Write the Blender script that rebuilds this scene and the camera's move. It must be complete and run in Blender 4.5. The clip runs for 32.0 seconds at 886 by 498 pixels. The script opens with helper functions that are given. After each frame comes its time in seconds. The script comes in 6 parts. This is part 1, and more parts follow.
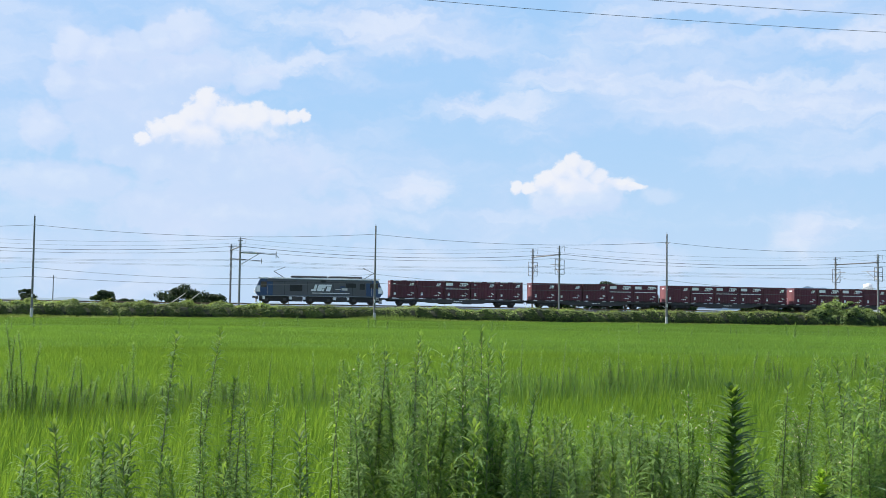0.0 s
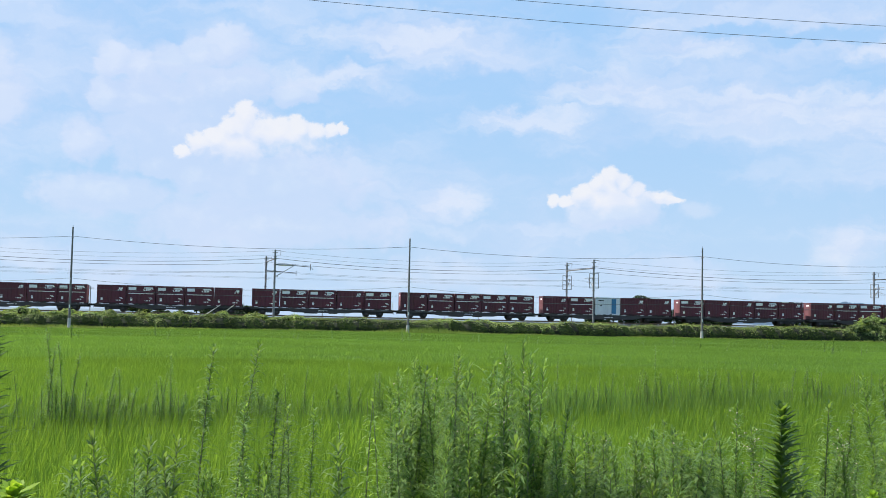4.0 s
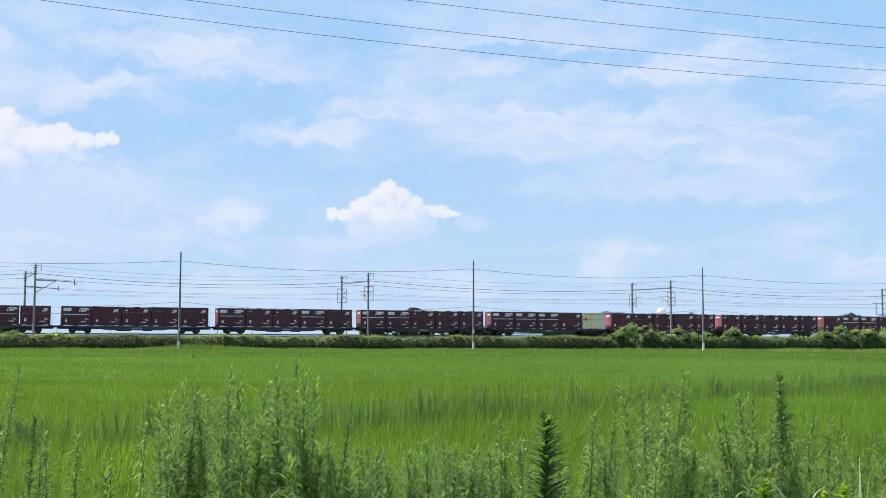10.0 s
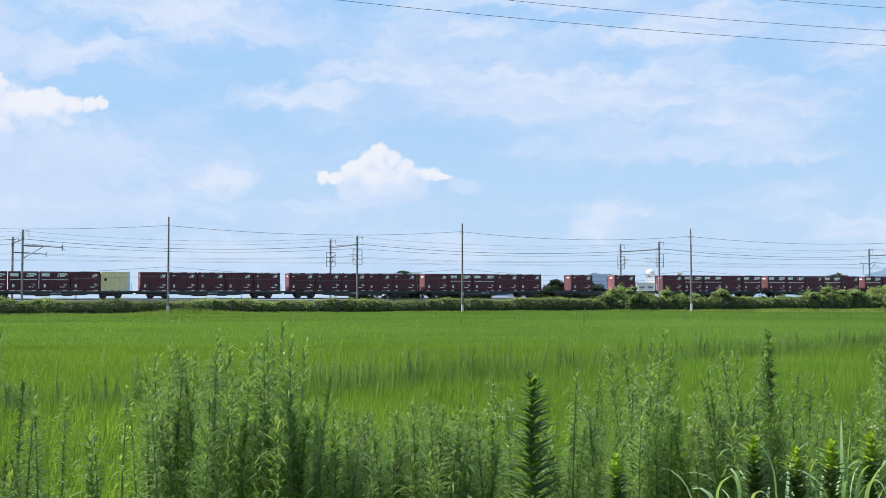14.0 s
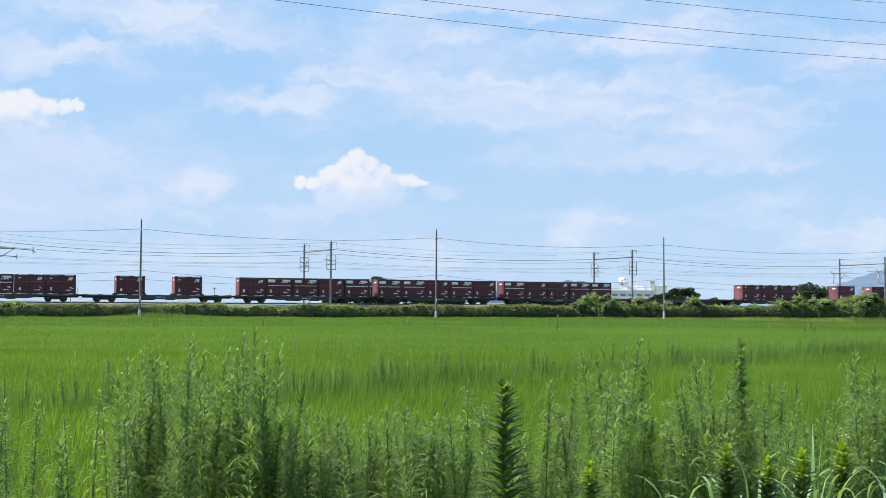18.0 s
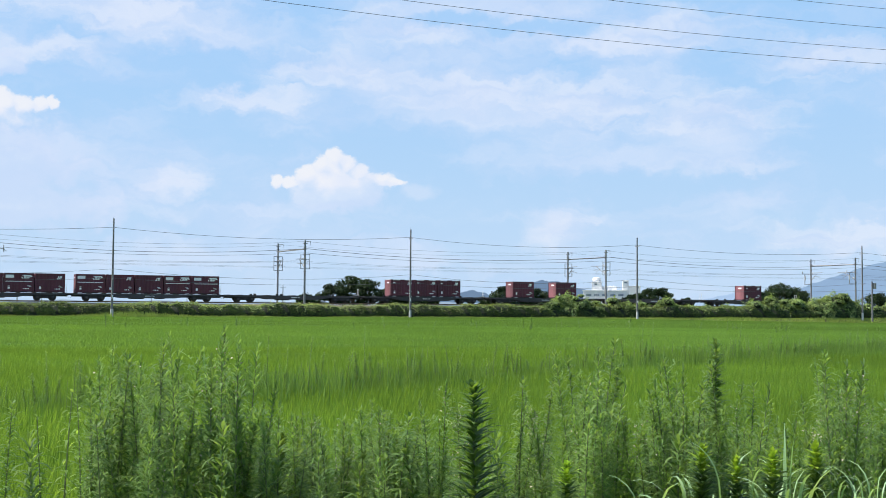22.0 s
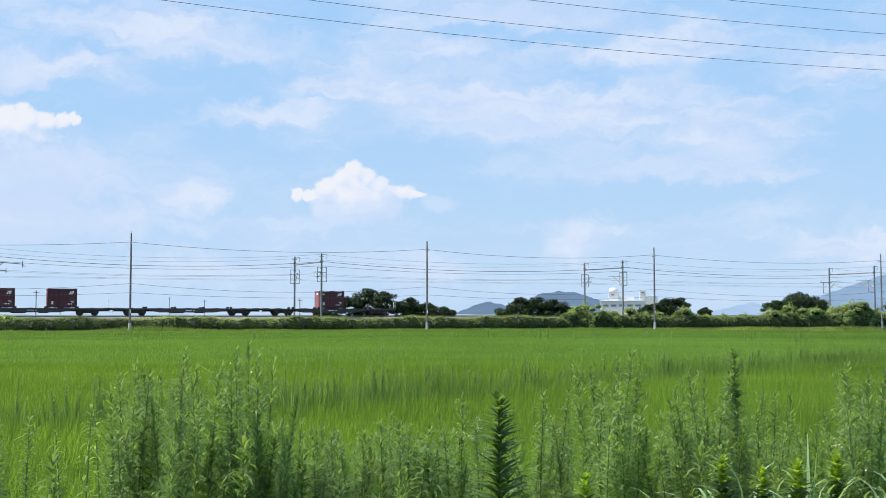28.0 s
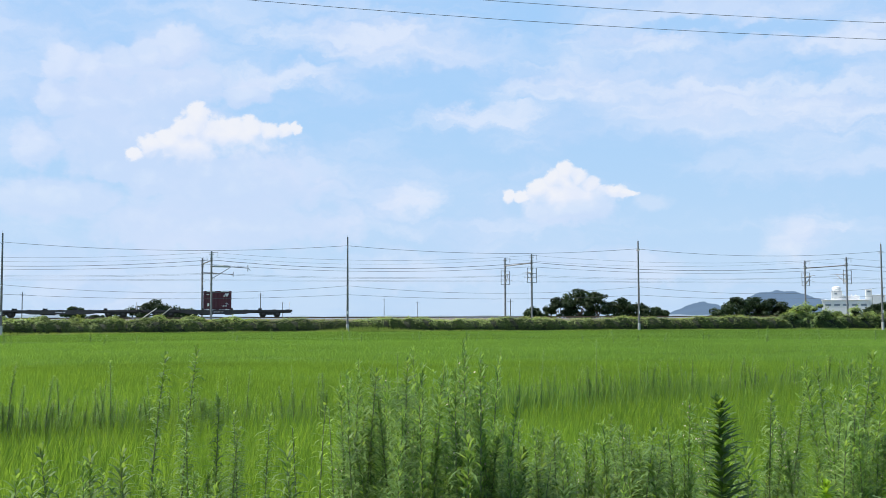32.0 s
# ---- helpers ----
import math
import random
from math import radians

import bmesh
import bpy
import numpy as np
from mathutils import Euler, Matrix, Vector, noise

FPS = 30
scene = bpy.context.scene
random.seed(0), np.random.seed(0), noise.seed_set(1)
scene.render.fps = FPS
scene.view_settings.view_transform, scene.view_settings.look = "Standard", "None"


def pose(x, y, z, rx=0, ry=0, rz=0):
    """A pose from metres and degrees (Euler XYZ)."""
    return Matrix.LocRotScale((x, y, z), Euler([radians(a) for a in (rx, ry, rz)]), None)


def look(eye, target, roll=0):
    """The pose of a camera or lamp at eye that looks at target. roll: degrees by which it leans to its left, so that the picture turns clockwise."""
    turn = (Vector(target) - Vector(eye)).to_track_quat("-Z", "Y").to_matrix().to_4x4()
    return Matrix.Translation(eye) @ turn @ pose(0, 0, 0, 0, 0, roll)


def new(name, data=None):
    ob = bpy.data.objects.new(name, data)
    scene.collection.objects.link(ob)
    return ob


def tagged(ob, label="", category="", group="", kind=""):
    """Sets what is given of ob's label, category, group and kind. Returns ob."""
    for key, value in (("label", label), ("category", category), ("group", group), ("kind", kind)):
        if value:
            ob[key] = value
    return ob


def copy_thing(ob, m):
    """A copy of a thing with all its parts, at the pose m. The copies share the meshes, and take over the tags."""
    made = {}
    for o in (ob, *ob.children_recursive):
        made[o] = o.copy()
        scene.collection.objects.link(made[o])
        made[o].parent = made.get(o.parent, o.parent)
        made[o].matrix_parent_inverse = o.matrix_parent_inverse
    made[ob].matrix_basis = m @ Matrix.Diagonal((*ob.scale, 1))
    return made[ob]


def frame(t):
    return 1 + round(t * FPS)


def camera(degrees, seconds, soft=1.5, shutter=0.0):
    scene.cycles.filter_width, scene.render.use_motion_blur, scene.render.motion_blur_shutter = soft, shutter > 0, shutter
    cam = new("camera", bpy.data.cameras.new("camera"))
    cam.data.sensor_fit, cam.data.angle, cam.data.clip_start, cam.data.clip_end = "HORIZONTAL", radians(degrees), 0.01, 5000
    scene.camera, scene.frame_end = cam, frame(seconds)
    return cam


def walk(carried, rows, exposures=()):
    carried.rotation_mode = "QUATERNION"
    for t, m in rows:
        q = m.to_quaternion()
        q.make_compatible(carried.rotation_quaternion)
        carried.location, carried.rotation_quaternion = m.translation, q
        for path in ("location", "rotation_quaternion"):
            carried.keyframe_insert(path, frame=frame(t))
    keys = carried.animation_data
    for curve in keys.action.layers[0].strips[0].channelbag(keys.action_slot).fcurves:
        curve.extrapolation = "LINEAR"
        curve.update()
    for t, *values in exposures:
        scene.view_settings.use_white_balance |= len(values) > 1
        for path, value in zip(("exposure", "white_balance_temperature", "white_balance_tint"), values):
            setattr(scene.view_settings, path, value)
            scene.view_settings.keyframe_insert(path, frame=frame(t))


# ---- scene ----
# One plan: x right, y ahead, z up. The railway runs along s, d is the distance from the standpoint to it.
FOV = 42.9
EYE = 1.95
TURN = 11.0
CA, SA = math.cos(radians(TURN)), math.sin(radians(TURN))
cam = camera(FOV, 32.0, soft=0.75)
PATH = [
    (0.0, pose(0.023, 0, 1.928, 93.000, -0.869, -0.105)),
    (0.5, pose(0.017, 0, 1.928, 93.061, -0.715, 0.713)),
    (1.0, pose(0.010, 0, 1.929, 93.120, -0.611, 1.719)),
    (1.5, pose(0.005, 0, 1.930, 93.109, -0.749, 2.550)),
    (2.0, pose(0.003, 0, 1.929, 93.074, -1.001, 2.883)),
    (2.5, pose(0.006, 0, 1.928, 93.058, -1.253, 2.874)),
    (4.5, pose(-0.021, 0, 1.939, 93.737, -1.356, 0.581)),
    (5.0, pose(-0.022, 0, 1.939, 93.703, -1.675, -0.835)),
    (5.5, pose(-0.023, 0, 1.941, 93.534, -2.001, -2.560)),
    (6.0, pose(-0.024, 0, 1.944, 93.460, -2.083, -4.415)),
    (6.5, pose(-0.020, 0, 1.949, 93.571, -1.682, -6.244)),
    (7.0, pose(-0.014, 0, 1.951, 93.719, -1.047, -7.809)),
    (7.5, pose(-0.003, 0, 1.950, 93.768, -0.588, -8.848)),
    (8.0, pose(0.004, 0, 1.949, 93.789, -0.292, -9.436)),
    (8.5, pose(0.002, 0, 1.952, 93.881, -0.107, -9.553)),
    (9.0, pose(-0.003, 0, 1.954, 94.117, -0.131, -9.554)),
    (9.5, pose(-0.007, 0, 1.956, 94.349, -0.186, -9.637)),
    (10.0, pose(-0.009, 0, 1.958, 94.439, -0.254, -9.778)),
    (10.5, pose(-0.011, 0, 1.958, 94.395, -0.250, -9.820)),
    (11.0, pose(-0.009, 0, 1.958, 94.270, -0.067, -9.673)),
    (11.5, pose(-0.006, 0, 1.957, 94.082, 0.061, -9.502)),
    (12.0, pose(-0.007, 0, 1.955, 93.813, 0.012, -9.463)),
    (12.5, pose(-0.007, 0, 1.954, 93.485, -0.066, -9.546)),
    (13.0, pose(0.000, 0, 1.952, 93.137, 0.054, -9.736)),
    (13.5, pose(0.008, 0, 1.952, 92.788, 0.177, -9.993)),
    (14.0, pose(0.008, 0, 1.950, 92.557, 0.155, -10.321)),
    (14.5, pose(0.003, 0, 1.949, 92.480, -0.015, -10.579)),
    (16.5, pose(0.001, 0, 1.951, 92.896, -0.427, -11.021)),
    (17.0, pose(0.003, 0, 1.951, 92.986, -0.422, -11.223)),
    (17.5, pose(0.003, 0, 1.951, 92.944, -0.403, -11.486)),
    (18.0, pose(0.001, 0, 1.951, 92.871, -0.306, -11.665)),
    (18.5, pose(-0.003, 0, 1.952, 92.859, -0.381, -11.828)),
    (19.0, pose(-0.007, 0, 1.953, 92.893, -0.488, -11.979)),
    (19.5, pose(-0.010, 0, 1.953, 92.922, -0.465, -12.057)),
    (20.0, pose(-0.008, 0, 1.953, 92.891, -0.434, -12.135)),
    (20.5, pose(-0.005, 0, 1.954, 92.849, -0.424, -12.282)),
    (21.0, pose(-0.002, 0, 1.954, 92.839, -0.437, -12.542)),
    (21.5, pose(-0.002, 0, 1.954, 92.844, -0.511, -12.799)),
    (22.0, pose(-0.002, 0, 1.953, 92.859, -0.435, -12.980)),
    (22.5, pose(-0.002, 0, 1.953, 92.874, -0.511, -13.095)),
    (23.0, pose(-0.005, 0, 1.953, 92.880, -0.519, -13.206)),
    (23.5, pose(-0.005, 0, 1.953, 92.912, -0.579, -13.290)),
    (24.0, pose(-0.004, 0, 1.954, 92.967, -0.606, -13.270)),
    (24.5, pose(-0.003, 0, 1.955, 93.048, -0.630, -13.207)),
    (25.0, pose(0.000, 0, 1.954, 93.100, -0.522, -13.138)),
    (25.5, pose(0.003, 0, 1.954, 93.118, -0.436, -13.054)),
    (27.5, pose(-0.010, 0, 1.956, 93.395, -0.065, -12.560)),
    (28.0, pose(-0.013, 0, 1.957, 93.453, 0.041, -12.129)),
    (28.5, pose(-0.012, 0, 1.960, 93.517, 0.066, -11.756)),
    (29.0, pose(-0.009, 0, 1.960, 93.612, 0.018, -11.538)),
    (29.5, pose(-0.009, 0, 1.959, 93.649, -0.128, -11.472)),
    (30.0, pose(-0.014, 0, 1.958, 93.589, -0.219, -11.260)),
    (30.5, pose(-0.022, 0, 1.959, 93.471, -0.111, -10.392)),
    (31.0, pose(-0.034, 0, 1.959, 93.396, -0.073, -8.339)),
    (31.5, pose(-0.049, 0, 1.957, 93.410, 0.037, -5.097)),
    (32.0, pose(-0.063, 0, 1.956, 93.511, 0.182, -1.491)),
]
walk(cam, PATH)

# ---- world and sun ----
SUN_AZ, SUN_EL = -76.0, 52.0
world = bpy.data.worlds.new("world")
scene.world = world
world.use_nodes = True
wn, wl = world.node_tree.nodes, world.node_tree.links
wn.clear()
sky = wn.new("ShaderNodeTexSky")
sky.sky_type = "NISHITA"
sky.sun_disc = False
sky.sun_elevation, sky.sun_rotation = radians(SUN_EL), radians(SUN_AZ)
sky.air_density, sky.dust_density, sky.ozone_density = 1.0, 0.6, 4.0
bg = wn.new("ShaderNodeBackground")
bg.inputs["Strength"].default_value = 0.14
wo = wn.new("ShaderNodeOutputWorld")
wl.new(sky.outputs[0], bg.inputs["Color"])
wl.new(bg.outputs[0], wo.inputs[0])

sun_data = bpy.data.lights.new("sun", "SUN")
sun_data.energy, sun_data.angle, sun_data.color = 4.8, radians(0.6), (1.0, 0.95, 0.87)
sun = new("sun", sun_data)
sd = Vector((math.sin(radians(SUN_AZ)) * math.cos(radians(SUN_EL)), math.cos(radians(SUN_AZ)) * math.cos(radians(SUN_EL)), math.sin(radians(SUN_EL))))
sun.matrix_world = look(sd * 300, (0, 0, 0))
scene.view_settings.exposure = 0.45


# ---- helpers of the scene ----
def tr(s, d, z=0.0):
    """A place given along and across the railway."""
    return Vector((s * CA - d * SA, s * SA + d * CA, z))


def trp(s, d, z=0.0, rz=0.0):
    p = tr(s, d, z)
    return pose(p.x, p.y, p.z, 0, 0, TURN + rz)


def polar(az, r, z=0.0):
    return Vector((r * math.sin(radians(az)), r * math.cos(radians(az)), z))


def high(el, r):
    """Height of what stands at that elevation and distance."""
    return EYE + r * math.tan(radians(el))


def mesh_of(name, bm, material, smooth=False):
    me = bpy.data.meshes.new(name)
    bm.normal_update()
    bm.to_mesh(me)
    bm.free()
    for m in (material if isinstance(material, (list, tuple)) else [material]):
        me.materials.append(m)
    if smooth:
        for p in me.polygons:
            p.use_smooth = True
    return me


def arrays(name, verts, faces, material, smooth=False):
    """A mesh from arrays of computed places and of triangles or quads."""
    me = bpy.data.meshes.new(name)
    verts, faces = np.asarray(verts, np.float32), np.asarray(faces, np.int32)
    n = faces.shape[1]
    me.vertices.add(len(verts))
    me.vertices.foreach_set("co", verts.ravel())
    me.loops.add(faces.size)
    me.loops.foreach_set("vertex_index", faces.ravel())
    me.polygons.add(len(faces))
    me.polygons.foreach_set("loop_start", np.arange(0, faces.size, n, dtype=np.int32))
    me.polygons.foreach_set("loop_total", np.full(len(faces), n, np.int32))
    me.update(calc_edges=True)
    me.materials.append(material)
    if smooth:
        me.polygons.foreach_set("use_smooth", np.ones(len(faces), bool))
    return me


def part(name, bm, material, parent, label="", smooth=False):
    """One mesh object under a thing or a part; bm is a bmesh or a finished mesh."""
    me = bm if isinstance(bm, bpy.types.Mesh) else mesh_of(name, bm, material, smooth)
    ob = new(name, me)
    ob.parent = parent
    if label:
        ob["label"] = label
    return ob


def thing(name, label, category, group="", kind="", m=None, data=None):
    ob = new(name, data)
    if data is None:
        ob.empty_display_size = 0.3
    if m is not None:
        ob.matrix_basis = m
    return tagged(ob, label, category, group, kind)


def box(bm, x0, x1, y0, y1, z0, z1, bevel=0.0):
    r = bmesh.ops.create_cube(bm, size=1.0)
    for v in r["verts"]:
        v.co = Vector((x0 + (v.co.x + 0.5) * (x1 - x0), y0 + (v.co.y + 0.5) * (y1 - y0), z0 + (v.co.z + 0.5) * (z1 - z0)))
    if bevel:
        es = list({e for v in r["verts"] for e in v.link_edges})
        bmesh.ops.bevel(bm, geom=es, offset=bevel, segments=1, affect="EDGES")
    return bm


def boxes(*rows, bevel=0.0):
    bm = bmesh.new()
    for r in rows:
        box(bm, *r, bevel=bevel)
    return bm


def tube(bm, a, b, r0, r1=None, n=8, caps=True):
    a, b = Vector(a), Vector(b)
    r1 = r0 if r1 is None else r1
    way = b - a
    q = way.to_track_quat("Z", "Y").to_matrix()
    rings = []
    for p, r in ((a, r0), (b, r1)):
        rings.append([bm.verts.new(p + q @ Vector((r * math.cos(2 * math.pi * i / n), r * math.sin(2 * math.pi * i / n), 0))) for i in range(n)])
    for i in range(n):
        bm.faces.new((rings[0][i], rings[0][(i + 1) % n], rings[1][(i + 1) % n], rings[1][i]))
    if caps:
        bm.faces.new(rings[0][::-1])
        bm.faces.new(rings[1])
    return bm


def tubes(*rows, n=8):
    bm = bmesh.new()
    for r in rows:
        tube(bm, *r, n=n)
    return bm


def prism(bm, profile, y0, y1):
    """A profile in x and z drawn out along y."""
    a = [bm.verts.new((x, y0, z)) for x, z in profile]
    b = [bm.verts.new((x, y1, z)) for x, z in profile]
    k = len(profile)
    for i in range(k):
        bm.faces.new((a[i], a[(i + 1) % k], b[(i + 1) % k], b[i]))
    bm.faces.new(a[::-1])
    bm.faces.new(b)
    bmesh.ops.recalc_face_normals(bm, faces=list(bm.faces))
    return bm


# ---- materials ----
def paint(name, color, rough=0.5, metal=0.0, vary=0.12, scale=1.2, grime=0.15, bump=0.0, streak=1.0, glow=0.0):
    """A painted, weathered or natural surface: tone varies broadly and finely, with grime and fine relief."""
    m = bpy.data.materials.new(name)
    m.use_nodes = True
    n, l = m.node_tree.nodes, m.node_tree.links
    p = n["Principled BSDF"]
    tc = n.new("ShaderNodeTexCoord")
    mp = n.new("ShaderNodeMapping")
    mp.inputs["Scale"].default_value = (1, 1, 1.0 / streak)
    l.new(tc.outputs["Object"], mp.inputs["Vector"])
    big, fine = n.new("ShaderNodeTexNoise"), n.new("ShaderNodeTexNoise")
    big.inputs["Scale"].default_value, big.inputs["Detail"].default_value = scale, 4
    fine.inputs["Scale"].default_value, fine.inputs["Detail"].default_value = scale * 14, 6
    l.new(mp.outputs[0], big.inputs["Vector"])
    l.new(mp.outputs[0], fine.inputs["Vector"])
    hs = n.new("ShaderNodeHueSaturation")
    hs.inputs["Color"].default_value = (*color, 1)
    info = n.new("ShaderNodeObjectInfo")
    rv = n.new("ShaderNodeMapRange")
    rv.inputs["To Min"].default_value, rv.inputs["To Max"].default_value = 1 - vary * 0.8, 1 + vary * 0.8
    l.new(info.outputs["Random"], rv.inputs["Value"])
    bv = n.new("ShaderNodeMapRange")
    bv.inputs["From Min"].default_value, bv.inputs["From Max"].default_value = 0.3, 0.7
    bv.inputs["To Min"].default_value, bv.inputs["To Max"].default_value = 1 - vary, 1 + vary
    l.new(big.outputs["Fac"], bv.inputs["Value"])
    mul = n.new("ShaderNodeMath")
    mul.operation = "MULTIPLY"
    l.new(rv.outputs[0], mul.inputs[0])
    l.new(bv.outputs[0], mul.inputs[1])
    l.new(mul.outputs[0], hs.inputs["Value"])
    mix = n.new("ShaderNodeMix")
    mix.data_type = "RGBA"
    gr = n.new("ShaderNodeMapRange")
    gr.inputs["From Min"].default_value, gr.inputs["From Max"].default_value = 0.52, 0.75
    gr.inputs["To Max"].default_value = grime
    l.new(fine.outputs["Fac"], gr.inputs["Value"])
    l.new(gr.outputs[0], mix.inputs["Factor"])
    l.new(hs.outputs[0], mix.inputs["A"])
    mix.inputs["B"].default_value = (0.09, 0.07, 0.055, 1)
    l.new(mix.outputs["Result"], p.inputs["Base Color"])
    p.inputs["Roughness"].default_value, p.inputs["Metallic"].default_value = rough, metal
    if bump:
        b = n.new("ShaderNodeBump")
        b.inputs["Strength"].default_value, b.inputs["Distance"].default_value = bump, 0.02
        l.new(fine.outputs["Fac"], b.inputs["Height"])
        l.new(b.outputs[0], p.inputs["Normal"])
    if glow:
        p.inputs["Emission Color"].default_value = (*color, 1)
        p.inputs["Emission Strength"].default_value = glow
    return m


def leafy(name, dark, light, through_share=0.35, rough=0.55, patch=0.15, patch_scale=0.15, shine=0.18):
    """Leaves: each has its own tone between two greens, and lets some light through."""
    m = bpy.data.materials.new(name)
    m.use_nodes = True
    n, l = m.node_tree.nodes, m.node_tree.links
    p, out = n["Principled BSDF"], n["Material Output"]
    g = n.new("ShaderNodeNewGeometry")
    ramp = n.new("ShaderNodeMix")
    ramp.data_type = "RGBA"
    ramp.inputs["A"].default_value, ramp.inputs["B"].default_value = (*dark, 1), (*light, 1)
    l.new(g.outputs["Random Per Island"], ramp.inputs["Factor"])
    tc = n.new("ShaderNodeTexCoord")
    no = n.new("ShaderNodeTexNoise")
    no.inputs["Scale"].default_value, no.inputs["Detail"].default_value = patch_scale, 5
    l.new(tc.outputs["Object"], no.inputs["Vector"])
    mr = n.new("ShaderNodeMapRange")
    mr.inputs["From Min"].default_value, mr.inputs["From Max"].default_value = 0.3, 0.7
    mr.inputs["To Min"].default_value, mr.inputs["To Max"].default_value = 1 - patch, 1 + patch
    l.new(no.outputs["Fac"], mr.inputs["Value"])
    info = n.new("ShaderNodeObjectInfo")
    rv = n.new("ShaderNodeMapRange")
    rv.inputs["To Min"].default_value, rv.inputs["To Max"].default_value = 0.85, 1.15
    l.new(info.outputs["Random"], rv.inputs["Value"])
    mul = n.new("ShaderNodeMath")
    mul.operation = "MULTIPLY"
    l.new(mr.outputs[0], mul.inputs[0])
    l.new(rv.outputs[0], mul.inputs[1])
    hs = n.new("ShaderNodeHueSaturation")
    l.new(ramp.outputs["Result"], hs.inputs["Color"])
    l.new(mul.outputs[0], hs.inputs["Value"])
    l.new(hs.outputs[0], p.inputs["Base Color"])
    p.inputs["Roughness"].default_value = rough
    p.inputs["Specular IOR Level"].default_value = shine
    t = n.new("ShaderNodeBsdfTranslucent")
    warm = n.new("ShaderNodeMix")
    warm.data_type, warm.blend_type = "RGBA", "MULTIPLY"
    warm.inputs["Factor"].default_value = 1.0
    warm.inputs["B"].default_value = (1.5, 1.45, 0.55, 1)
    l.new(hs.outputs[0], warm.inputs["A"])
    l.new(warm.outputs["Result"], t.inputs["Color"])
    ms = n.new("ShaderNodeMixShader")
    ms.inputs[0].default_value = through_share
    l.new(p.outputs[0], ms.inputs[1])
    l.new(t.outputs[0], ms.inputs[2])
    l.new(ms.outputs[0], out.inputs["Surface"])
    return m


M_SOIL = paint("soil", (0.09, 0.10, 0.04), 0.95, vary=0.3, scale=0.3, bump=0.4)
M_BALLAST = paint("ballast", (0.20, 0.17, 0.14), 0.95, vary=0.25, scale=2, bump=0.6)
M_RAIL = paint("rail_steel", (0.16, 0.11, 0.08), 0.5, 0.6, scale=2)
M_WINE = paint("wine_red_paint", (0.100, 0.0150, 0.030), 0.5, vary=0.16, scale=0.5, grime=0.25, streak=3)
M_WINE_DARK = paint("wine_red_seam", (0.06, 0.012, 0.02), 0.6)
# Lit copy of the wine paint: sunlight on the ends is put into the colour.
M_WINE_SUNLIT = paint("sunlit_wine_red_paint", (0.27, 0.105, 0.115), 0.6, vary=0.3, scale=0.7, grime=0.25, streak=3)
M_CREAM = paint("cream_paint", (0.90, 0.74, 0.42), 0.5, vary=0.08, scale=0.6, grime=0.2, streak=3)
M_WHITE = paint("white_paint", (0.90, 0.90, 0.89), 0.5, vary=0.05, grime=0.08)
M_PALEBLUE = paint("pale_blue_white_paint", (0.74, 0.78, 0.80), 0.5, vary=0.05, grime=0.08)
M_AZURE = paint("azure_paint", (0.05, 0.22, 0.42), 0.5, vary=0.05)
M_ROOFSTEEL = paint("galvanised_edge", (0.62, 0.60, 0.60), 0.45, 0.3, vary=0.1)
M_FRAME = paint("wagon_black", (0.022, 0.021, 0.022), 0.65, vary=0.2, grime=0.35)
M_FRAMEGREY = paint("wagon_sill_grey", (0.055, 0.052, 0.052), 0.6, vary=0.2, grime=0.35)
M_WHEEL = paint("wheel_steel", (0.045, 0.038, 0.034), 0.5, 0.5, grime=0.4)
M_LOCOBLUE = paint("loco_deep_blue", (0.022, 0.058, 0.150), 0.35, vary=0.08, scale=0.4, grime=0.12)
M_LOCOGREY = paint("loco_grey", (0.088, 0.088, 0.100), 0.4, vary=0.08, scale=0.4, grime=0.12)
M_LOCOROOF = paint("loco_roof_grey", (0.26, 0.28, 0.30), 0.5, vary=0.1)
M_GLASS = paint("dark_window_glass", (0.012, 0.014, 0.018), 0.08, vary=0.0, grime=0.0)
M_LAMP = paint("lamp_glass", (0.85, 0.85, 0.80), 0.15, vary=0.0, grime=0.0)
M_CONCRETE = paint("pole_concrete", (0.17, 0.165, 0.165), 0.85, vary=0.12, scale=0.8, bump=0.2, streak=4)
M_PALECON = paint("pale_concrete", (0.55, 0.55, 0.53), 0.8, vary=0.1)
M_STEELPOLE = paint("pole_steel", (0.24, 0.24, 0.24), 0.6, 0.3, vary=0.15, scale=0.8, grime=0.25, streak=4)
M_WIRE = paint("wire", (0.10, 0.11, 0.12), 0.6, 0.2, vary=0.0, grime=0.0)
M_INSUL = paint("porcelain", (0.55, 0.55, 0.53), 0.2, vary=0.05, grime=0.1)
M_BARK = paint("bark", (0.08, 0.06, 0.045), 0.95, vary=0.25, scale=2, bump=0.6)
M_STEM = paint("weed_stem", (0.16, 0.20, 0.08), 0.7, vary=0.2, scale=4)
M_BUILD = paint("factory_white", (0.78, 0.78, 0.76), 0.7, vary=0.04, scale=0.1, grime=0.06)
M_BUILDWIN = paint("factory_window", (0.20, 0.24, 0.28), 0.3, vary=0.1)
M_RICE = leafy("rice_leaf", (0.136, 0.238, 0.046), (0.248, 0.374, 0.078), 0.5, 0.9, shine=0.04, patch=0.16, patch_scale=0.12)
M_RICE_FAR = leafy("rice_far", (0.148, 0.248, 0.064), (0.206, 0.328, 0.086), 0.48, 0.9, shine=0.03, patch=0.14, patch_scale=0.05)
# Darker than the blades: the shade of the gaps is in this green.
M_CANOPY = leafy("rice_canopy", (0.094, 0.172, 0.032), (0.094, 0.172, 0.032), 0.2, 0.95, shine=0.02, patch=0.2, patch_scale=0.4)
